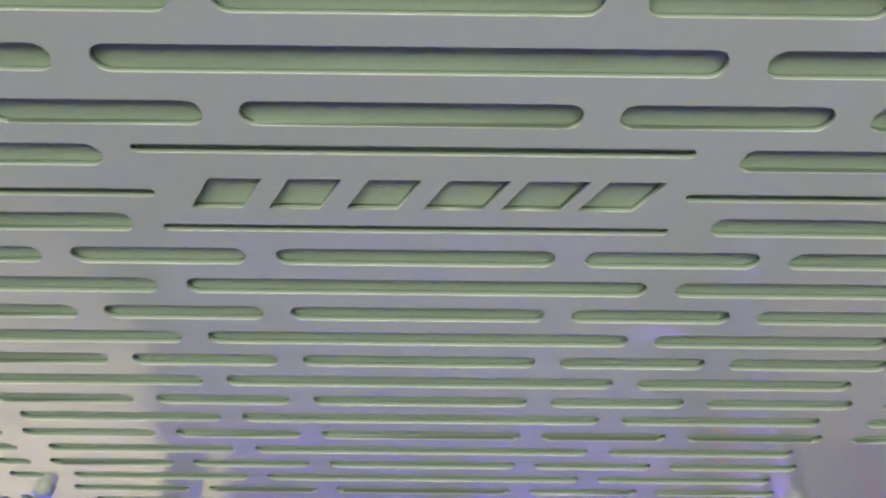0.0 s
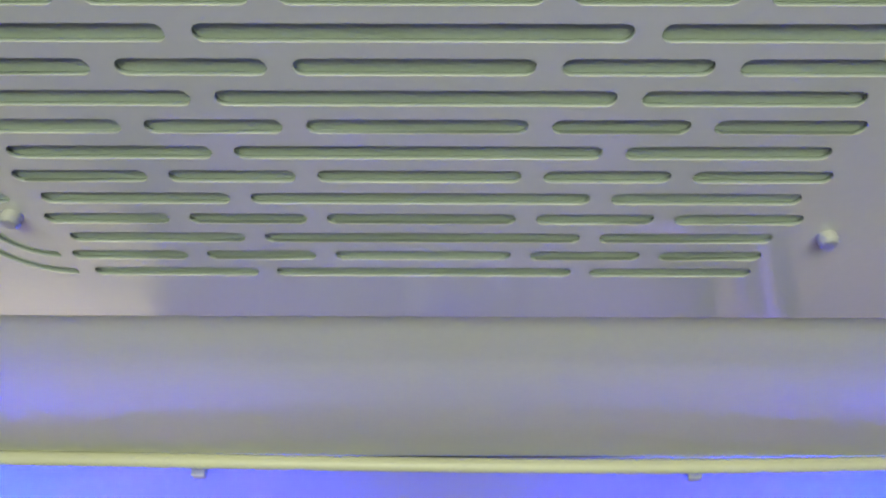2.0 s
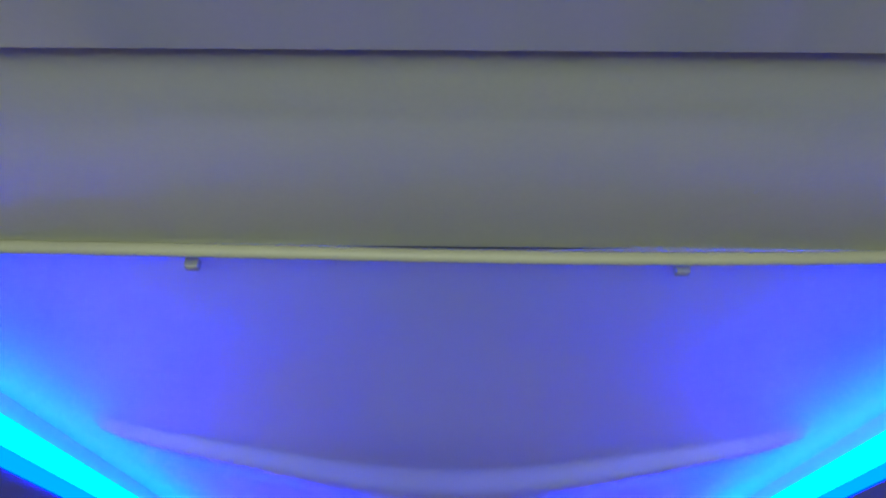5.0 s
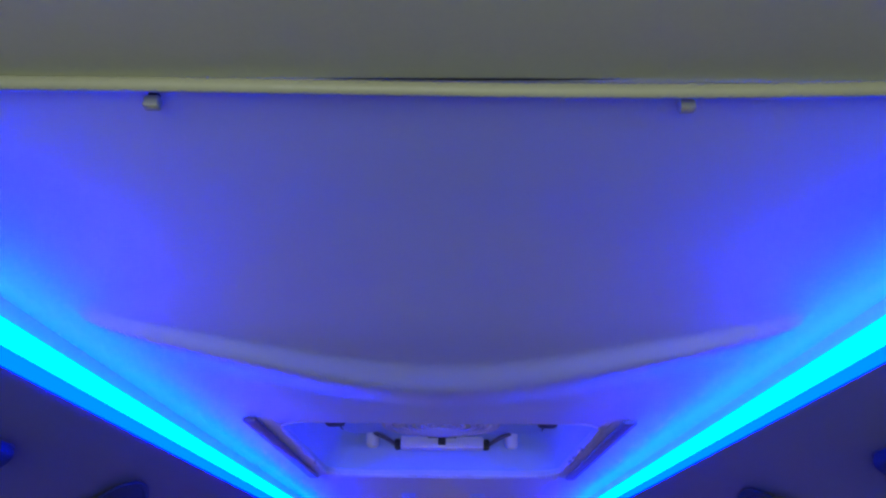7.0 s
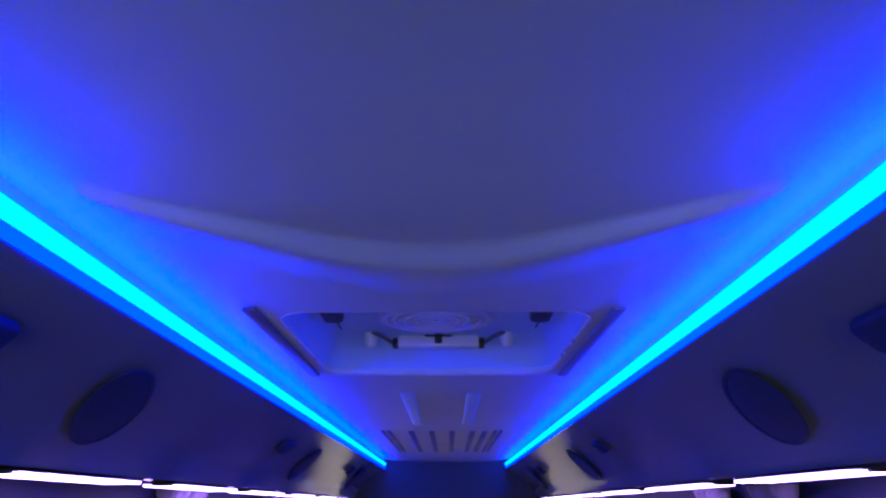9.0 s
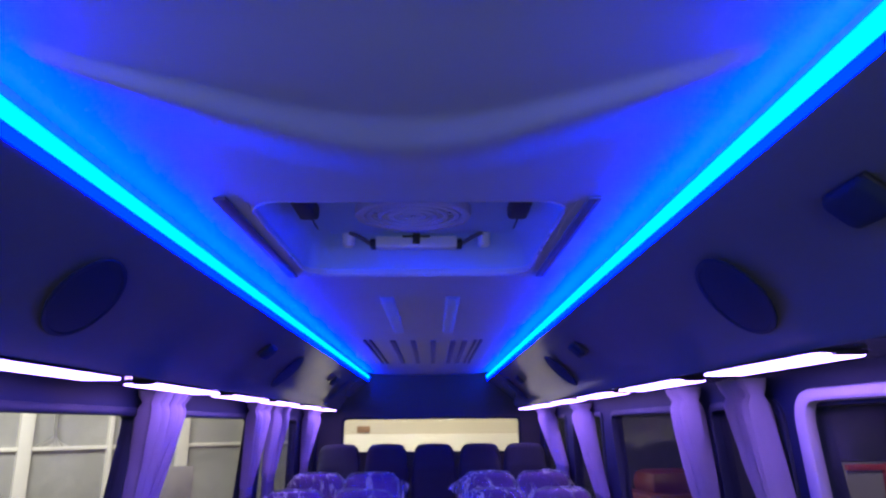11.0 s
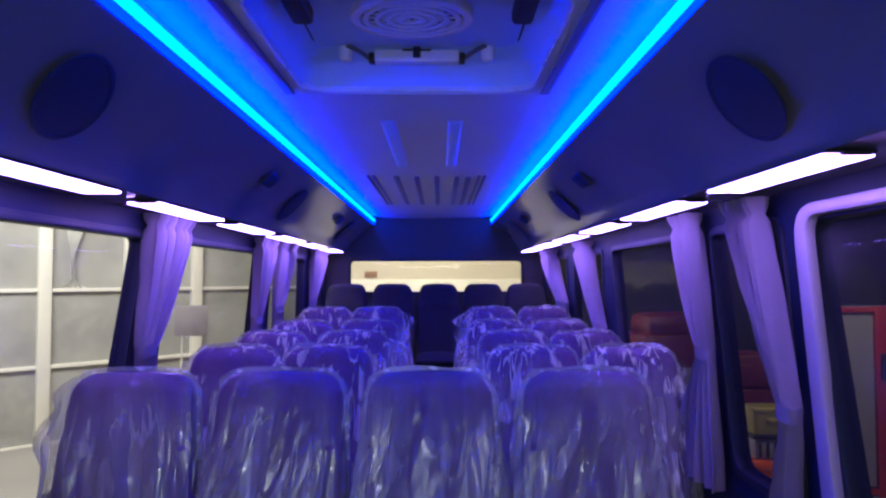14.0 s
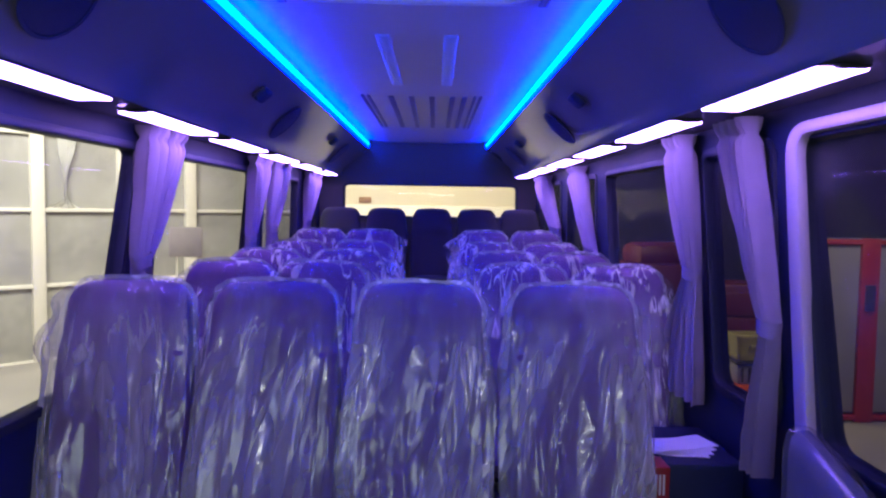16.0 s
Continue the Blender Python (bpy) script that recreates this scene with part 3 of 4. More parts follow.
def bent(r, w, cx, cy):
    pts = [(cx - (r + w) * math.sin(radians(a)), cy + (r + w) * math.cos(radians(a))) for a in range(0, 81, 8)]
    return pts + [(cx - (r - w) * math.sin(radians(a)), cy + (r - w) * math.cos(radians(a))) for a in range(80, -1, -8)]


# two slots bent round the corner
holes += [bent(0.0310, 0.0023, -0.1640, row_y(19) - 0.0310), bent(0.0190, 0.0023, -0.1660, row_y(19) - 0.0310)]
# emblem in the middle: plain slanted bars of its size
for i, w in enumerate((0.012, 0.012, 0.012, 0.014, 0.014, 0.013)):
    x = CX - 0.0520 + 0.0180 * i
    y0, y1 = row_y(2) - 0.0046, row_y(2) + 0.0046
    holes.append([(x, y1), (x + w, y1), (x + w + 0.006, y0), (x + 0.006, y0)][::-1])
plate = pierced([rounded(GX0, GX1, GY0, GY1, 0.012)] + holes, 0.0003, 0.0)
part("slotted_plate", plate, PLATE, grille, smooth=False)
# added backing whose darker colour shades the walls of the slots
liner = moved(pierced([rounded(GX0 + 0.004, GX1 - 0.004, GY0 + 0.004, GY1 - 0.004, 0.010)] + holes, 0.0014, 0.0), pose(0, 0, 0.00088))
part("slot_liner", liner, LINER, grille, "added darker backing that puts shade on the slot walls", smooth=False)
part("filter_mat", boxed(GX0 + 0.01, GX1 - 0.01, GY0 + 0.01, GY1 - 0.012, 0.0017, 0.0044), FILTER, grille, "pale green filter mat behind the slots")
for x, y in ((-0.172, -0.0385), (0.1346, -0.027)):
    rows = [[(x + k * math.cos(s), y + k * math.sin(s), z) for s in [2 * math.pi * i / 16 for i in range(16)]] for k, z in ((0.0036, -0.0003), (0.0038, -0.0036), (0.0028, -0.0048), (0.001, -0.0050))]
    part("turn_knob", sheet(rows, close_u=True, caps=True), KNOB, grille, "small pale turn knob")

# ---------------------------------------------------------------- roof hatch with fan
hatch = thing("roof_hatch", pose(-0.008, 1.49, 1.952), "recessed roof hatch with round fan grille and white handle bar", "roof hatch")
HY = (HY1 - HY0) / 2
part("hatch_frame", moved(pierced([rounded(-HX - 0.012, HX + 0.012, -HY - 0.012, HY + 0.03, 0.02), rounded(-HX + 0.004, HX - 0.004, -HY + 0.006, HY - 0.010, 0.085, 8)], 0.018, 0.005), pose(0, 0, 0.014)), LINING, hatch)
well = [(1.0, 1.0, 0.02), (0.97, 0.96, 0.05), (0.90, 0.80, 0.108), (0.84, 0.72, 0.120)]
rows = [[(px * (HX - 0.002), py * (HY - 0.002), z) for px, py in [(q[0] * kx, q[1] * ky) for q in rounded(-1, 1, -1, 1, 0.22, 8)]] for kx, ky, z in well]
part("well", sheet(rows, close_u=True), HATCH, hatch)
rim = [(x, y, 0.006) for x, y in rounded(-HX + 0.006, HX - 0.006, -HY + 0.008, HY - 0.012, 0.085, 8)]
part("rim_lip", tube(rim + rim[:1], 0.004, 8, caps=False), LIP, hatch, "thin pale rim round the hatch opening")
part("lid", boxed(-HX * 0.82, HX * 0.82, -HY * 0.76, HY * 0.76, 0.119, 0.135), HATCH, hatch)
FY = -0.07
fan = part("fan_housing", moved(pierced([ellipse(0.152, 0.136), ellipse(0.139, 0.123)], 0.03, 0.006), pose(0, FY, 0.078)), WHITE, hatch)
for k in range(1, 5):
    r = 0.030 * k
    part("ring", moved(pierced([ellipse(r + 0.0052, (r + 0.0052) * 0.86, 32), ellipse(r - 0.0048, (r - 0.0048) * 0.86, 32)], 0.008, 0.002), pose(0, FY, 0.068)), WHITE, fan)
for k in range(20):
    part("spoke", boxed(0.016, 0.136, -0.0016, 0.0016, 0.070, 0.076, 0, pose(0, FY, 0) @ Matrix.Diagonal((1, 0.86, 1, 1)) @ pose(0, 0, 0, 0, 0, 18 * k)), WHITE, fan)
# dark disc, puts the shade between the fan rings
part("fan_shadow_well", moved(pierced([ellipse(0.138, 0.118)], 0.004), pose(0, FY, 0.092)), DARK, hatch, "dark disc that stands in for shade behind the fan rings")
bar = part("handle_bar", boxed(-0.132, 0.132, 0.290, 0.335, 0.074, 0.112, 0.006), BAR, hatch, "white handle bar")
part("latch", boxed(-0.012, 0.012, 0.280, 0.297, 0.084, 0.118, 0.003), DARK, bar)
part("latch_arm", boxed(-0.045, 0.045, 0.285, 0.293, 0.106, 0.112, 0.002), DARK, bar)
for s in (-1, 1):
    part("clip_end", boxed(min(s * 0.132, s * 0.15), max(s * 0.132, s * 0.15), 0.293, 0.329, 0.074, 0.104, 0.004), DARK, bar)
    part("hinge_arm", tube([(s * 0.15, 0.31, 0.091), (s * 0.18, 0.285, 0.105), (s * 0.215, 0.27, 0.118)], 0.007, 8), ARM, hatch)
    rows = [[(s * 0.22 + k * math.cos(q), 0.297 + k * math.sin(q), z) for q in [2 * math.pi * i / 16 for i in range(16)]] for k, z in ((0.022, 0.13), (0.020, 0.085), (0.013, 0.076), (0.003, 0.074))]
    part("hinge_cup", sheet(rows, close_u=True, caps=True), BAR, hatch, "white hinge cup")
    part("side_slot", boxed(min(s * 0.262, s * 0.318), max(s * 0.262, s * 0.318), -0.33, -0.02, 0.070, 0.116, 0.012), DARK, hatch)
    rail = part("grab_rail", boxed(s * 0.413 - 0.0155, s * 0.413 + 0.0155, -0.435, 0.39, -0.006, 0.004, 0.0045), RAIL if s < 0 else VENT, hatch, "dark brown rail beside the hatch" if s < 0 else "grey rail with a dark slot beside the hatch")
    if s > 0:
        part("rail_slot", boxed(0.413, 0.417, -0.43, 0.385, -0.0068, -0.0055), RAIL, rail)

# two flush strips behind the hatch, standing in for pale blue reflections
for x in (-0.137, 0.123):
    t = thing("ceiling_lamp", pose(x, 2.80, lining_z(x, 2.80) - 0.004), "narrow flush strip put in for a pale blue ceiling reflection", "ceiling lamp", "ceiling lamps")
    rows = [[(0.028 * math.cos(a), y, 0.003 - 0.010 * k * math.sin(a)) for a in [math.pi * i / 10 for i in range(11)]] for y, k in ((-0.53, 0.0), (-0.525, 0.5), (-0.51, 0.85), (-0.48, 1.0), (0.48, 1.0), (0.51, 0.85), (0.525, 0.5), (0.53, 0.0))]
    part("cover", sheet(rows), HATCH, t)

# rear return vents
vent = thing("ceiling_vent", pose(-0.015, 4.47, 1.951), "slotted return air vent in the rear ceiling", "air vent")
for x in (-0.18, -0.06, 0.06, 0.18, 0.25):
    part("slat", boxed(x - 0.016, x + 0.016, -0.76, 0.76, -0.006, 0.004, 0.003), VENT, vent)
for s in (-1, 1):
    for x in (0.31, 0.345):
        part("edge_rail", boxed(s * x - 0.008, s * x + 0.008, -0.78, 0.78, -0.006, 0.022, 0.003), VENT, vent)


# ---------------------------------------------------------------- seats
def super_ring(a, b, n, p=3.2):
    out = []
    for i in range(n):
        t = 2 * math.pi * i / n
        c, s = math.cos(t), math.sin(t)
        out.append((a * math.copysign(abs(c) ** (2 / p), c), b * math.copysign(abs(s) ** (2 / p), s)))
    return out


HB0, HB1, LEAN = 0.40, 1.068, 0.17
CORNER = 0.075


def back_shape(v, top, w):
    """Half width and half depth of a seat back at height fraction v: slightly waisted, with round shoulders."""
    a = w * (0.95 + 0.05 * math.sin(min(1, v / 0.75) * math.pi))
    a *= 1 - (1 - top) * max(0.0, (v - 0.55) / 0.45) ** 1.5
    high = (HB1 - HB0) * (1 - v)
    if high < CORNER:
        a += math.sqrt(max(0.0, CORNER ** 2 - (CORNER - high) ** 2)) * 0.75 - CORNER * 0.75
    b = 0.064 - 0.018 * v
    if high < 0.045:
        b *= math.sqrt(max(0.03, 1 - (1 - high / 0.045) ** 2))
    return a, b


def seat_back(w, top, n=40, m=26):
    rows = []
    for i in range(m + 1):
        v = 1 - (1 - i / m) ** 1.9
        a, b = back_shape(v, top, w)
        z = HB0 + (HB1 - HB0) * v
        row = []
        for x, y in super_ring(a, b, n):
            if y < 0:
                y += 0.012 * math.cos(x / w * math.pi) * (1 if v < 0.72 else 0.3) * (1 - v ** 6) - 0.007 * math.exp(-((v - 0.70) / 0.03) ** 2)
            row.append((x, y + LEAN * (z - HB0), z - 0.016 * v ** 8 * (x / w) ** 2))
        rows.append(row)
    return sheet(rows, close_u=True, caps=True)


def cover(w, top, seed, n=220, m=56, drop=0.30, flare=0.010, ears=(1.0, 1.0), lean=0.0, tall=0.085):
    """Loose thin plastic bag over a seat back: tight over the top, with hanging folds and slack corners."""
    rng = random.Random(seed)
    waves = [(rng.randint(9, 30), rng.uniform(0, 6.28), rng.uniform(-3.0, 3.0), rng.uniform(0.4, 1.0)) for _ in range(7)]
    rows = []
    for i in range(m + 1):
        f = i / m
        z = drop + (HB1 + 0.008 - drop) * (1 - (1 - f) ** 1.7)
        v = max(0.0, (z - HB0) / (HB1 + 0.008 - HB0))
        a, b = back_shape(min(v, 0.999), top, w)
        slack = (1 - v) ** 0.8
        amp = (0.008 + 0.013 * slack) * min(1, (1.01 - v) * 8)
        row = []
        for j, (x, y) in enumerate(super_ring(a + 0.004 + flare * slack, b + 0.008 + 0.03 * slack, n, 2.9)):
            t = 2 * math.pi * j / n
            k = sum(h * (1 - abs(math.sin(q * t / 2 + p + d * (1 - v)))) ** 1.5 for q, p, d, h in waves) / 2.0 - 0.55
            k += 0.5 * (1 - abs(noise.noise(Vector((x * 30, y * 30, z * 1.6 + seed * 5))))) - 0.4
            r = 1 + amp * k / max(0.06, math.hypot(x, y)) * 1.5
            for c, ear in ((0, ears[1]), (math.pi, ears[0]), (2 * math.pi, ears[1])):
                loose = math.exp(-((t - c) / 0.55) ** 2) * ear
                r += loose * math.exp(-((v - 0.945 + tall) / tall) ** 2) * (0.13 + 0.12 * noise.noise(Vector((y * 18, z * 13, seed * 3 + c))))
            crown = -0.016 * min(v, 1) ** 8 * (x / w) ** 2
            row.append((x * r + lean * slack, y * r + LEAN * (max(z, HB0) - HB0), z + crown + 0.003 * noise.noise(Vector((x * 30, seed, z * 9)))))
        rows.append(row)
    bm = sheet(rows, close_u=True)
    bm.verts.ensure_lookup_table()
    bm.faces.new([bm.verts[m * n + j] for j in range(n)])
    bmesh.ops.recalc_face_normals(bm, faces=bm.faces)
    return bm


def bag_seam(w, top, seed):
    """The welded edge of the bag: a narrow wavy fin over the shoulders and the top."""
    path = []
    for i in range(25):
        v = 0.62 + 0.38 * math.sin(i / 24 * math.pi / 2)
        a, _ = back_shape(min(v, 0.999), top, w)
        path.append((a + 0.005, HB0 + (HB1 + 0.008 - HB0) * v))
    a, z = path[-1]
    left, right = [(-x, q) for x, q in path], [(x, q) for x, q in reversed(path)]
    line = left + [(-a + 2 * a * i / 10, z) for i in range(1, 10)] + right
    rows = []
    for i, (x, z) in enumerate(line):
        (xa, za), (xb, zb) = line[max(0, i - 1)], line[min(len(line) - 1, i + 1)]
        n = Vector((za - zb, 0, xb - xa)).normalized()
        wide = 0.009 + 0.009 * noise.noise(Vector((i * 0.31, seed * 3.1, 0)))
        sway = 0.012 * noise.noise(Vector((i * 0.23, 4.0, seed * 1.7)))
        y = LEAN * (z - HB0)
        z -= 0.016 * (x / w) ** 2 * (1 if z > HB1 - 0.06 else 0.4)
        p = Vector((x, y, z))
        rows.append([p - n * 0.004, p + n * wide * 0.5 + Vector((0, sway * 0.4, 0)), p + n * wide + Vector((0, sway, 0))])
    return sheet(rows)


def seat(m, w, seed, label, group, wrapped=True, fabric=None, top=0.93, legs=True, plastic=None, **bag):
    t = thing("bus_seat", m, label, "seat", group)
    cloth = fabric or FABRIC
    part("backrest", seat_back(w, top), cloth, t)
    cz = 0.31
    cu = []
    for i in range(9):
        q = i / 8
        y = -0.36 + 0.40 * q
        k = math.sqrt(max(0.03, 1 - (2 * abs(q - 0.5)) ** 6))
        cu.append([(x, y, cz + 0.07 + zz * k) for x, zz in super_ring(w * (0.94 + 0.05 * k), 0.065, 20, 3)])
    part("seat_cushion", sheet(cu, close_u=True, caps=True), cloth, t)
    part("seat_frame", boxed(-w * 0.9, w * 0.9, -0.32, 0.02, cz - 0.035, cz + 0.006, 0.008), DARK, t)
    if legs:
        for x in (-w * 0.7, w * 0.7):
            part("leg", boxed(x - 0.02, x + 0.02, -0.26, -0.14, 0.0, cz - 0.03, 0.005), DARK, t)
    if wrapped:
        part("plastic_cover", cover(w, top, seed, **bag), plastic or FILM, t, "crinkled clear plastic cover")
        part("bag_seam", bag_seam(w, top, seed), SEAM, t, "milky welded edge of the plastic cover")
    return t


WRAP = "grey bus seat wrapped in crinkled clear plastic"
kinds = [seat(pose(x, 1.67, 0), 0.208, k, l, "front row seats", ears=e, lean=d, tall=h) for x, k, l, e, d, h in (
    (-0.862, 1, WRAP + ", beside the window", (2.6, 0.5), -0.03, 0.17), (-0.418, 2, WRAP, (0.4, 1.1), -0.02, 0.085), (0.032, 3, WRAP + ", in the aisle", (0.3, 0.9), 0.0, 0.085), (0.504, 4, WRAP, (0.7, 0.4), 0.01, 0.10))]
# the rows of two pairs; their bags hang looser on the aisle side
LOOSE = "grey bus seat in clear plastic hanging loose beside the aisle"
pairs = [(-0.80, WRAP, (0.9, 0.8), 0.0), (-0.39, LOOSE, (0.5, 2.6), 0.05), (0.44, LOOSE, (2.6, 0.6), -0.05), (0.83, WRAP, (0.8, 1.2), 0.0)]
step = 0
for c, (x, l, e, d) in enumerate(pairs):
    made = []
    for r, (y, lift) in enumerate(((2.42, 0.0), (3.18, 0.0), (3.96, 0.01), (4.76, 0.06))):
        step += 1
        at = pose(x + 0.012 * math.sin(step * 2.1), y + 0.02 * math.sin(step * 1.3), lift, 0, 0, 2.5 * math.sin(step * 4.7))
        if r < 2:
            made.append(seat(at, 0.20, 20 + step, l, "paired passenger seats", plastic=RUMPLED, ears=e, lean=d, flare=0.03))
        else:
            copy_thing(made[r - 2], at)
# raised floor under the last rows
rp = part("rear_platform", boxed(-1.08, 1.08, 5.45, REAR_Y - 0.01, 0.002, 0.23, 0.01), FLOOR)
tagged(rp, "dark raised floor under the rear bench", "floor step", kind="structure")
bb = thing("bench_base", pose(0.02, 6.02, 0.232), "dark closed base under the rear bench seats", "seat base")
part("front_panel", boxed(-1.05, 1.05, -0.25, -0.23, 0.0, 0.27, 0.004), BENCH, bb)
for x in (-1.04, 1.04):
    part("side_panel", boxed(x - 0.01, x + 0.01, -0.228, 0.30, 0.0, 0.27, 0.004), BENCH, bb)
first = None
for i, x in enumerate((-0.82, -0.386, 0.048, 0.472, 0.88)):
    if first is None:
        first = seat(pose(x, 6.13, 0.232), 0.207, 9, "dark fabric rear bench seat, unwrapped", "rear bench seats", wrapped=False, fabric=BENCH, top=0.88)
    else:
        copy_thing(first, pose(x, 6.13, 0.232))


# ---------------------------------------------------------------- curtains
def curtain(side, top, tie, bottom, z0, ztie, z1, seed, label, pleats=6):
    """Gathered curtain: (y0, y1) spans at the top, the tie and the hem."""
    rng = random.Random(seed)
    ph = rng.uniform(0, 6)
    t = thing("curtain", pose(side * 1.035, 0, 0), label, "curtain", "window curtains")
    n, m = 168, 40
    rows_a, rows_b = [], []
    for i in range(m + 1):
        z = z0 + (z1 - z0) * i / m
        if z >= ztie:
            q = (z0 - z) / (z0 - ztie)
            q = q ** 1.25
            a, b = top[0] + (tie[0] - top[0]) * q, top[1] + (tie[1] - top[1]) * q
            depth = 0.046 - 0.022 * q
        else:
            q = (ztie - z) / max(1e-3, ztie - z1)
            q = math.sin(q * math.pi / 2)
            a, b = tie[0] + (bottom[0] - tie[0]) * q, tie[1] + (bottom[1] - tie[1]) * q
            depth = 0.020 + 0.014 * q
        ra, rb = [], []
        for j in range(n + 1):
            f = j / n
            warp = f + 0.05 * noise.noise(Vector((f * 4, z * 0.8, seed * 7)))
            u = warp * pleats * 2 * math.pi + ph + 0.35 * math.sin(z * 4 + seed)
            fold = 1 - 2 * abs(math.sin(u / 2)) ** 1.4
            x = depth * (0.85 * fold + 0.22 * math.sin(u * 2.3 + z * 3) + 0.35 * noise.noise(Vector((f * 5, z * 3, seed))))
            gather = math.exp(-((z0 - 0.05 - z) / 0.02) ** 2)
            x *= 1 - 0.45 * gather
            y = a + (b - a) * (f + 0.35 / pleats / 6.28 * math.sin(u * 2))
            y += 0.010 * noise.noise(Vector((f * 6, z * 5, seed)))
            ra.append((-side * x, y, z))
            rb.append((-side * x + side * 0.003, y, z))
        rows_a.append(ra + rb[::-1])
    part("cloth", sheet(rows_a, close_u=True, caps=False), CURTAIN, t)
    y0, y1 = tie
    ring = [[(math.cos(s) * 0.032, (y0 + y1) / 2 + math.sin(s) * ((y1 - y0) / 2 + 0.012), ztie + h + 0.01 * math.sin(s)) for s in [2 * math.pi * i / 24 for i in range(24)]] for h in (-0.022, -0.02, 0.02, 0.022)]
    part("tie_band", sheet(ring, close_u=True), CURTAIN, t)


CL = "pale violet pleated curtain tied back at the window pillar"
curtain(-1, (2.310, 2.68), (2.215, 2.30), (2.20, 2.33), 1.607, 1.09, 0.62, 1, CL)
curtain(-1, (3.86, 4.26), (3.77, 3.87), (3.75, 3.93), 1.607, 1.11, 0.66, 2, CL)
curtain(-1, (4.40, 4.90), (4.31, 4.43), (4.28, 4.50), 1.607, 1.15, 0.66, 3, CL)
curtain(-1, (5.70, 6.30), (5.58, 5.72), (5.55, 5.78), 1.607, 1.16, 0.70, 4, CL)
curtain(1, (1.750, 1.972), (1.572, 1.626), (1.590, 1.665), 1.600, 0.98, 0.535, 5, "pale violet pleated curtain hanging beside the entrance door", 11)
curtain(1, (2.272, 2.525), (2.160, 2.250), (2.095, 2.50), 1.600, 1.08, 0.60, 6, CL)
curtain(1, (4.24, 4.56), (3.79, 3.96), (3.75, 4.06), 1.600, 1.05, 0.66, 7, CL)
curtain(1, (5.58, 6.22), (5.00, 5.33), (4.98, 5.36), 1.600, 1.15, 0.7, 8, CL)

# ---------------------------------------------------------------- door side
door = thing("door_1", pose(1.07, 0, 0), "pale rounded door window surround of the entrance", "door", kind="structure")
outer = soft_poly([(0.2, 1.545), (1.596, 1.545), (1.421, 0.45), (0.2, 0.45)], 0.10, 8)
inner = soft_poly([(0.25, 1.530), (1.552, 1.530), (1.378, 0.50), (0.25, 0.50)], 0.080, 8)
part("door_surround", moved(pierced([outer, inner], 0.034, 0.010), SIDE), TRIM, door)
guard = thing("door_guard", pose(0.98, 1.13, 0.0), "curved padded guard panel in plastic film beside the door", "guard panel")
rows = []
for i in range(13):
    q = i / 12
    y = 0.16 - 0.52 * q
    z = 0.775 - 0.17 * (q ** 1.2)
    rows.append([(x, y + dy, zz) for x, dy, zz in ((-0.03, 0, 0.0), (-0.036, 0, z - 0.05), (-0.028, 0.004, z - 0.016), (-0.010, 0.006, z), (0.016, 0.006, z), (0.034, 0.004, z - 0.016), (0.042, 0, z - 0.05), (0.036, 0, 0.0))])
part("padded_panel", sheet(rows, close_u=True, caps=True), GUARD, guard)
rows2 = [[(p[0] * 1.25, p[1] + 0.01, p[2] * 1.012) for p in r] for r in rows]
part("plastic_cover", sheet(rows2, close_u=True, caps=True), TIGHT, guard, "clear plastic film")

box_c = thing("step_console", pose(0.95, 2.02, 0.0), "dark box console beside the door step", "console")
part("console_body", boxed(-0.13, 0.13, -0.22, 0.17, 0.0, 0.50, 0.015), NAVY, box_c)
for i in range(4):
    p = thing("paper_sheet", pose(0.89 + 0.012 * i, 1.92 + 0.01 * i, 0.5025 + 0.004 * i, 0, 0, -12 + 9 * i), "white paper sheet lying on the console", "paper", "loose papers")
    rows = [[(x, y, 0.004 * math.sin(x * 18 + i) ** 2) for x in [-0.105 + 0.21 * k / 8 for k in range(9)]] for y in (-0.06, 0.0, 0.06)]
    bm = sheet(rows)
    bmesh.ops.solidify(bm, geom=bm.faces, thickness=0.0012)
    part("leaf", bm, PAPER, p)
ws = thing("wheel_step", pose(0.785, 1.80, 0.0), "dark box step beside the front seat", "step")
part("step_body", boxed(-0.045, 0.028, -0.09, 0.09, 0.0, 0.405, 0.008), NAVY, ws)
rb = thing("red_box", pose(0.785, 1.78, 0.406), "small red carton standing on the dark step", "box")
part("carton", boxed(-0.028, 0.028, -0.05, 0.05, 0.0, 0.108, 0.004), RED, rb)
for k in range(3):
    part("print_bar", boxed(-0.018 + 0.012 * k, -0.012 + 0.012 * k, -0.0515, -0.0500, 0.02, 0.085), PAPER, rb)

# ---------------------------------------------------------------- outside
g = part("ground", boxed(-60, 60, -60, 60, -1.05, -0.95), CONCRETE)
tagged(g, "concrete workshop ground under and round the bus", "ground", kind="structure")

# workshop front with square panes, standing at an angle to the bus
fac = thing("workshop_front", pose(-5.48, 9.37, -0.95, 0, 0, 45), "pale workshop front of grey panes in cream frames", "building")
PW, PH = 1.11, 1.07
for i in range(-8, 12):
    x = PW * i
    w = 0.085 if i % 2 == 0 else 0.032
    part("post", boxed(x - w, x + w, -0.06, 0.06, 0.0, 5.2, 0.01), POST, fac)
    for k in range(4):
        z = PH * k
        part("panel", boxed(x + 0.03, x + PW - 0.03, 0.02 + 0.006 * ((i * 7 + k * 3) % 4), 0.07, z, z + PH - 0.02), FROST, fac)
for k in range(5):
    z = PH * k
    part("rail", boxed(-9, 13, -0.035, 0.045, z - 0.026, z + 0.026, 0.006), POST, fac)

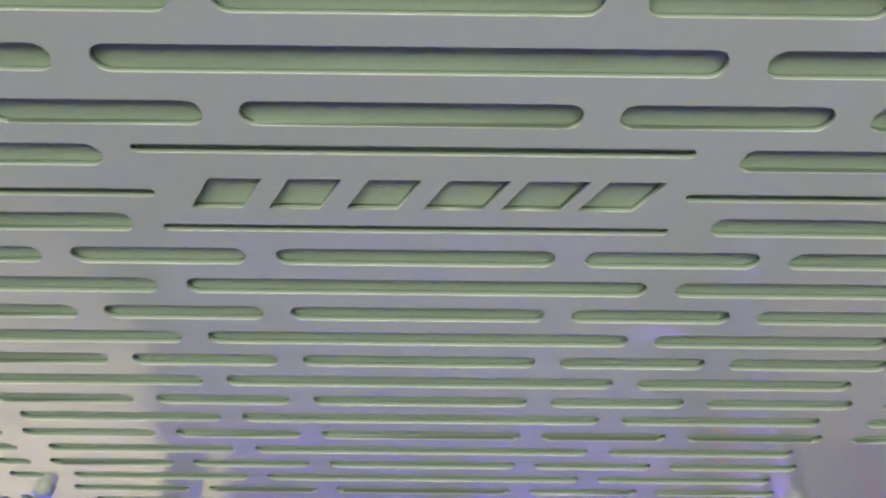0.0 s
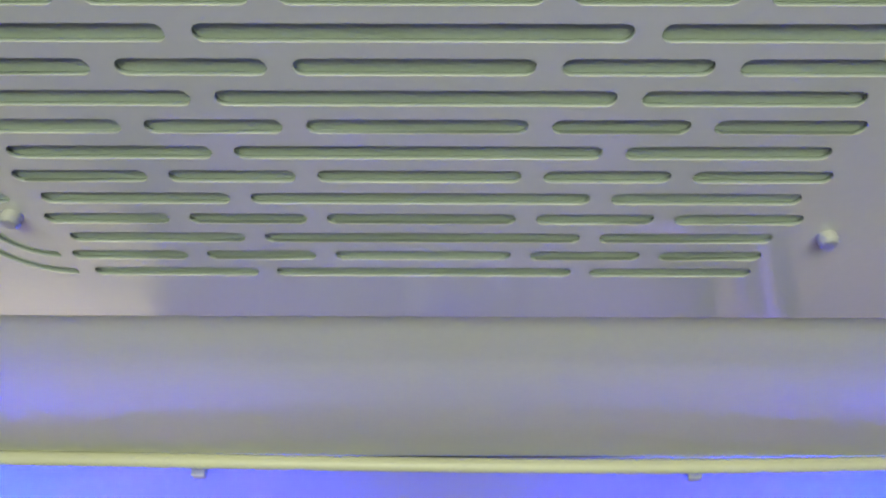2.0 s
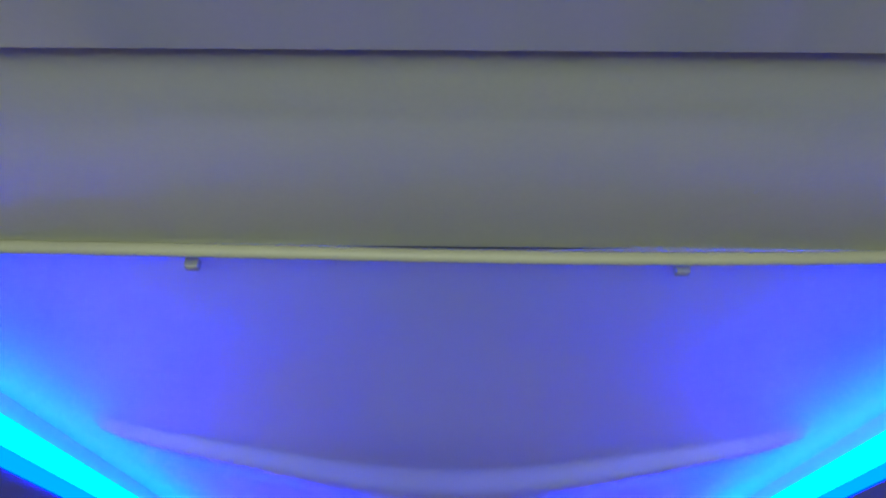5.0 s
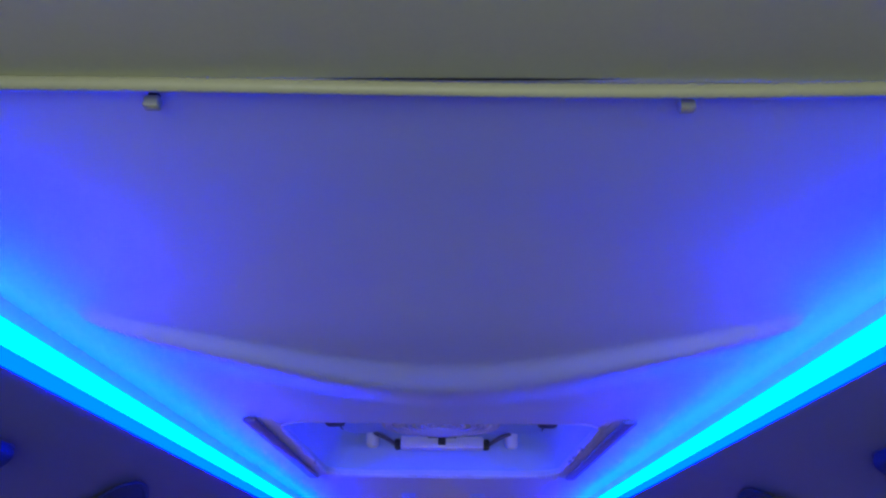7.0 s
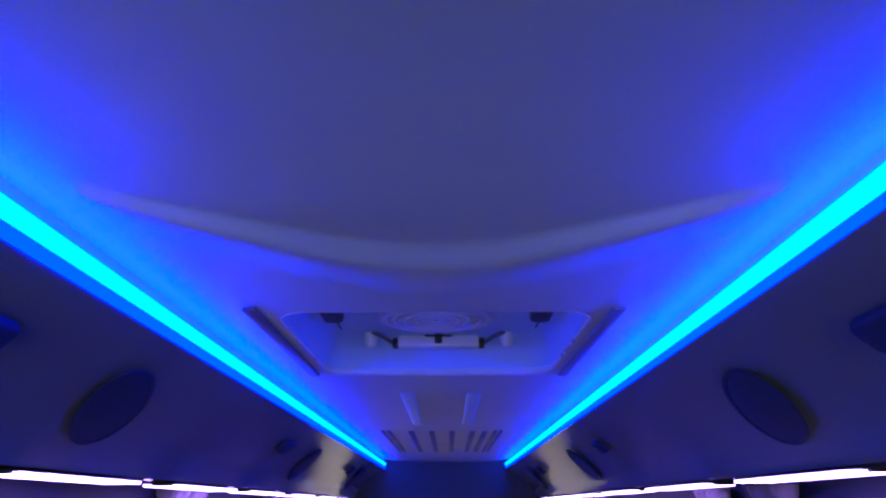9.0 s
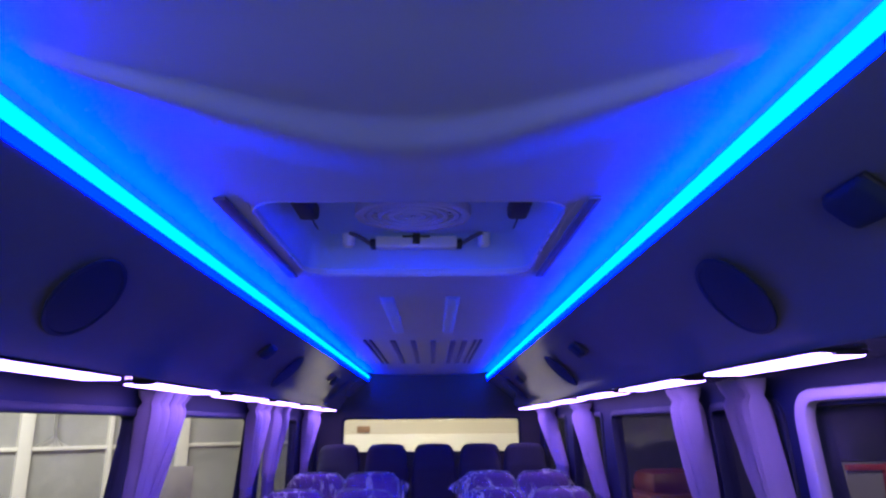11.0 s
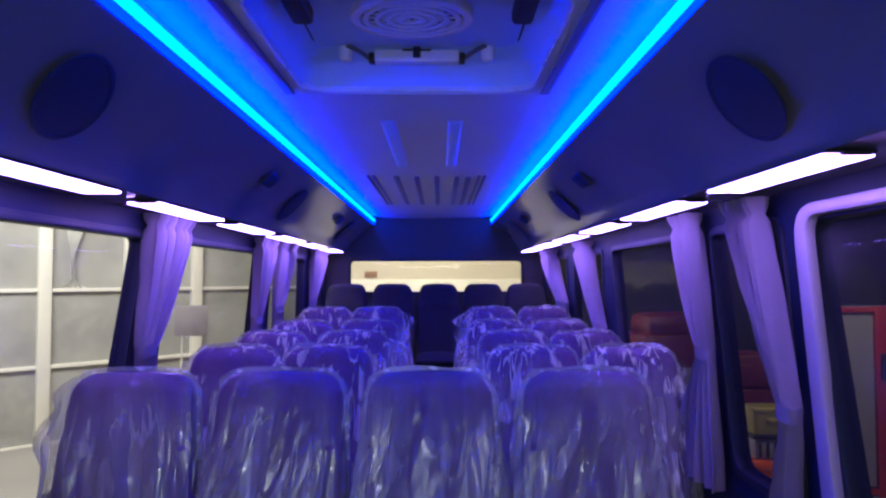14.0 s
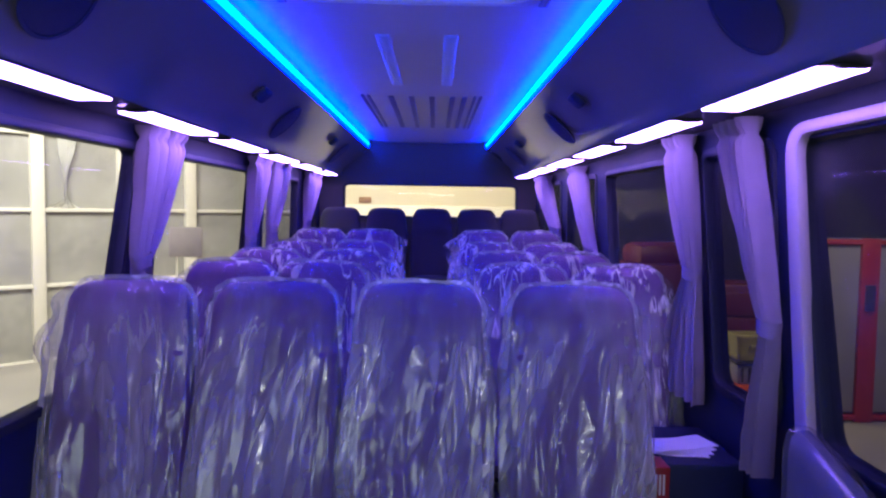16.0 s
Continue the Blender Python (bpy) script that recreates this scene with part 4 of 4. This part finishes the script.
# pale sheet hung from an upper rail of the front, gathered thin and spread on the rail below
hs = thing("hanging_sheet", pose(-5.48, 9.37, -0.95, 0, 0, 45), "pale plastic sheet hanging gathered before a grey pane", "sheet")
rows = []
for z, a, b in ((3.262, 0.245, 0.503), (3.12, 0.250, 0.490), (2.98, 0.257, 0.468), (2.86, 0.282, 0.430), (2.76, 0.306, 0.396), (2.62, 0.322, 0.368), (2.47, 0.328, 0.362), (2.32, 0.334, 0.374), (2.25, 0.270, 0.430), (2.205, 0.170, 0.500), (2.172, 0.112, 0.540)):
    low = max(0.0, 1 - (z - 2.17) / 0.12)
    line = [(a + (b - a) * i / 24, -0.052 + 0.034 * low + 0.009 * math.sin(i * 1.5 + z * 2) + 0.004 * math.sin(i * 2.9), z - 0.02 * (1 - low) * abs(math.sin(i * 0.6))) for i in range(25)]
    rows.append(line + [(x, y + 0.003, q) for x, y, q in reversed(line)])
part("cloth", sheet(rows, close_u=True, caps=True), SHEETING, hs)

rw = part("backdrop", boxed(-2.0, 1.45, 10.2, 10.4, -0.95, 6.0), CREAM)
tagged(rw, "lit cream workshop wall behind the bus", "wall", kind="structure")
dd = part("dado", boxed(-2.0, 1.45, 10.17, 10.199, -0.95, 1.335, 0.004), POST)
tagged(dd, "white lower band of the workshop wall", "wall", kind="structure")
sg = thing("wall_sign", pose(-0.99, 10.199, 1.41), "small brown sign board on the cream wall", "sign")
part("board", boxed(-0.095, 0.095, -0.02, 0.0, -0.045, 0.045, 0.005), BROWN, sg)

rwall = part("workshop_wall", boxed(9.0, 9.2, -8, 22, -0.95, 6.0), STEEL)
tagged(rwall, "dark sheet wall of the workshop", "wall", kind="structure")

# Added wall beyond the right windows; its near-black colour stands in for darkness.
dwall = part("dark_backdrop", boxed(1.452, 9.0, 10.3, 10.5, -0.95, 6.0), DIM)
tagged(dwall, "added end wall coloured near-black to stand in for darkness", "wall", kind="structure")

# stores in the dark on the door side
locker = thing("steel_locker", pose(5.2, 7.0, -0.95), "grey sheet steel locker with red corner posts", "locker")
part("locker_body", boxed(-0.92, 1.6, 0.0, 0.6, 0.1, 1.98, 0.01), STEEL, locker)
for x in (-0.445, 0.62, 1.6):
    part("locker_post", boxed(x - 0.10, x + 0.10, -0.05, 0.0, 0.0, 2.0, 0.01), RED, locker)
for z in (0.05, 1.96):
    part("locker_rail", boxed(-0.92, 1.65, -0.045, 0.02, z - 0.03, z + 0.03, 0.01), RED, locker)
part("locker_handle", boxed(-0.50, -0.41, -0.10, -0.045, 1.22, 1.5, 0.01), DARK, locker)

mach = thing("red_machine", pose(3.2, 9.2, -0.95, 0, 0, 12), "dark red painted workshop machine with a rounded hood", "machine")
part("machine_body", boxed(-0.5, 0.6, -0.3, 0.5, 0.2, 1.55, 0.08), MAROON, mach)
part("hood", moved(boxed(-0.42, 0.5, -0.25, 0.35, 0, 0.32, 0.12), pose(0, 0, 1.5)), MAROON, mach)
part("foot", boxed(-0.45, 0.55, -0.28, 0.45, 0.0, 0.2, 0.02), DARK, mach)
part("front_plate", boxed(-0.3, 0.3, -0.325, -0.30, 0.5, 1.1, 0.01), STEEL, mach)

cr = thing("crate", pose(3.05, 6.2, -0.95), "orange painted crate standing on the ground", "crate")
part("crate_body", boxed(-0.2, 0.30, -0.2, 0.2, 0.0, 0.63, 0.02), ORANGE, cr)
for z in (0.18, 0.38, 0.58):
    part("batten", boxed(-0.21, 0.31, -0.215, -0.198, z - 0.03, z + 0.03, 0.004), ORANGE, cr)
mb = thing("motor_block", pose(3.08, 6.2, -0.32), "dark grey motor block lying on the orange crate", "motor")
part("block_body", boxed(-0.13, 0.24, -0.15, 0.15, 0.0, 0.19, 0.03), STEEL, mb)
for k in range(5):
    part("fin", boxed(-0.09 + 0.07 * k, -0.075 + 0.07 * k, -0.172, -0.148, 0.03, 0.16, 0.003), DARK, mb)
part("lid_plate", boxed(-0.15, 0.26, -0.17, 0.17, 0.19, 0.225, 0.008), DARK, mb)
can = thing("storage_bin", pose(2.95, 6.2, -0.094), "yellow plastic storage bin on the motor block", "bin")
rows = [[(0.19 + x * k, y * k, z) for x, y in rounded(-0.19, 0.19, -0.14, 0.14, 0.04)] for k, z in ((0.90, 0.0), (0.92, 0.01), (0.97, 0.20), (1.04, 0.205), (1.04, 0.235), (1.0, 0.24), (0.96, 0.20))]
part("bin_body", sheet(rows, close_u=True, caps=True), YELLOW, can)
part("grip", boxed(0.12, 0.26, -0.152, -0.130, 0.11, 0.15, 0.006), YELLOW, can)
tc = thing("tool_trolley", pose(3.12, 6.75, -0.95), "dark red tool trolley with drawers", "trolley")
part("trolley_body", boxed(-0.22, 0.30, -0.2, 0.3, 0.15, 1.53, 0.03), MAROON, tc)
for k in range(5):
    part("drawer", boxed(-0.19, 0.27, -0.225, -0.195, 0.22 + 0.25 * k, 0.44 + 0.25 * k, 0.01), MAROON, tc)
for x in (-0.15, 0.23):
    for y in (-0.14, 0.24):
        part("wheel", moved(tube([(-0.03, 0, 0), (0.03, 0, 0)], 0.075, 14), pose(x, y, 0.075)), DARK, tc)

# small lit lamp on the end wall and a sign on a post behind the side windows
il = thing("indicator_lamp", pose(4.47, 10.28, 1.09), "tiny lit white lamp on the dark end wall", "lamp")
rows = [[(r * math.cos(q), y, r * math.sin(q)) for q in [2 * math.pi * i / 14 for i in range(14)]] for r, y in ((0.030, 0.018), (0.030, -0.004), (0.022, -0.018), (0.008, -0.026))]
part("bulb", sheet(rows, close_u=True, caps=True), glow("lamp_white", (0.9, 0.95, 1.0), 3.0), il)
ps = thing("post_sign", pose(-3.0, 7.93, -0.95), "faded brown sign board on a thin pale post", "sign")
part("sign_board", boxed(-0.10, 0.30, -0.012, 0.012, 1.62, 1.98, 0.004), FADED, ps)
part("post", tube([(-0.02, 0.026, 0.0), (-0.02, 0.026, 1.9)], 0.012, 10), POST, ps)
part("foot", boxed(-0.2, 0.16, -0.16, 0.20, 0.0, 0.03, 0.006), DARK, ps)
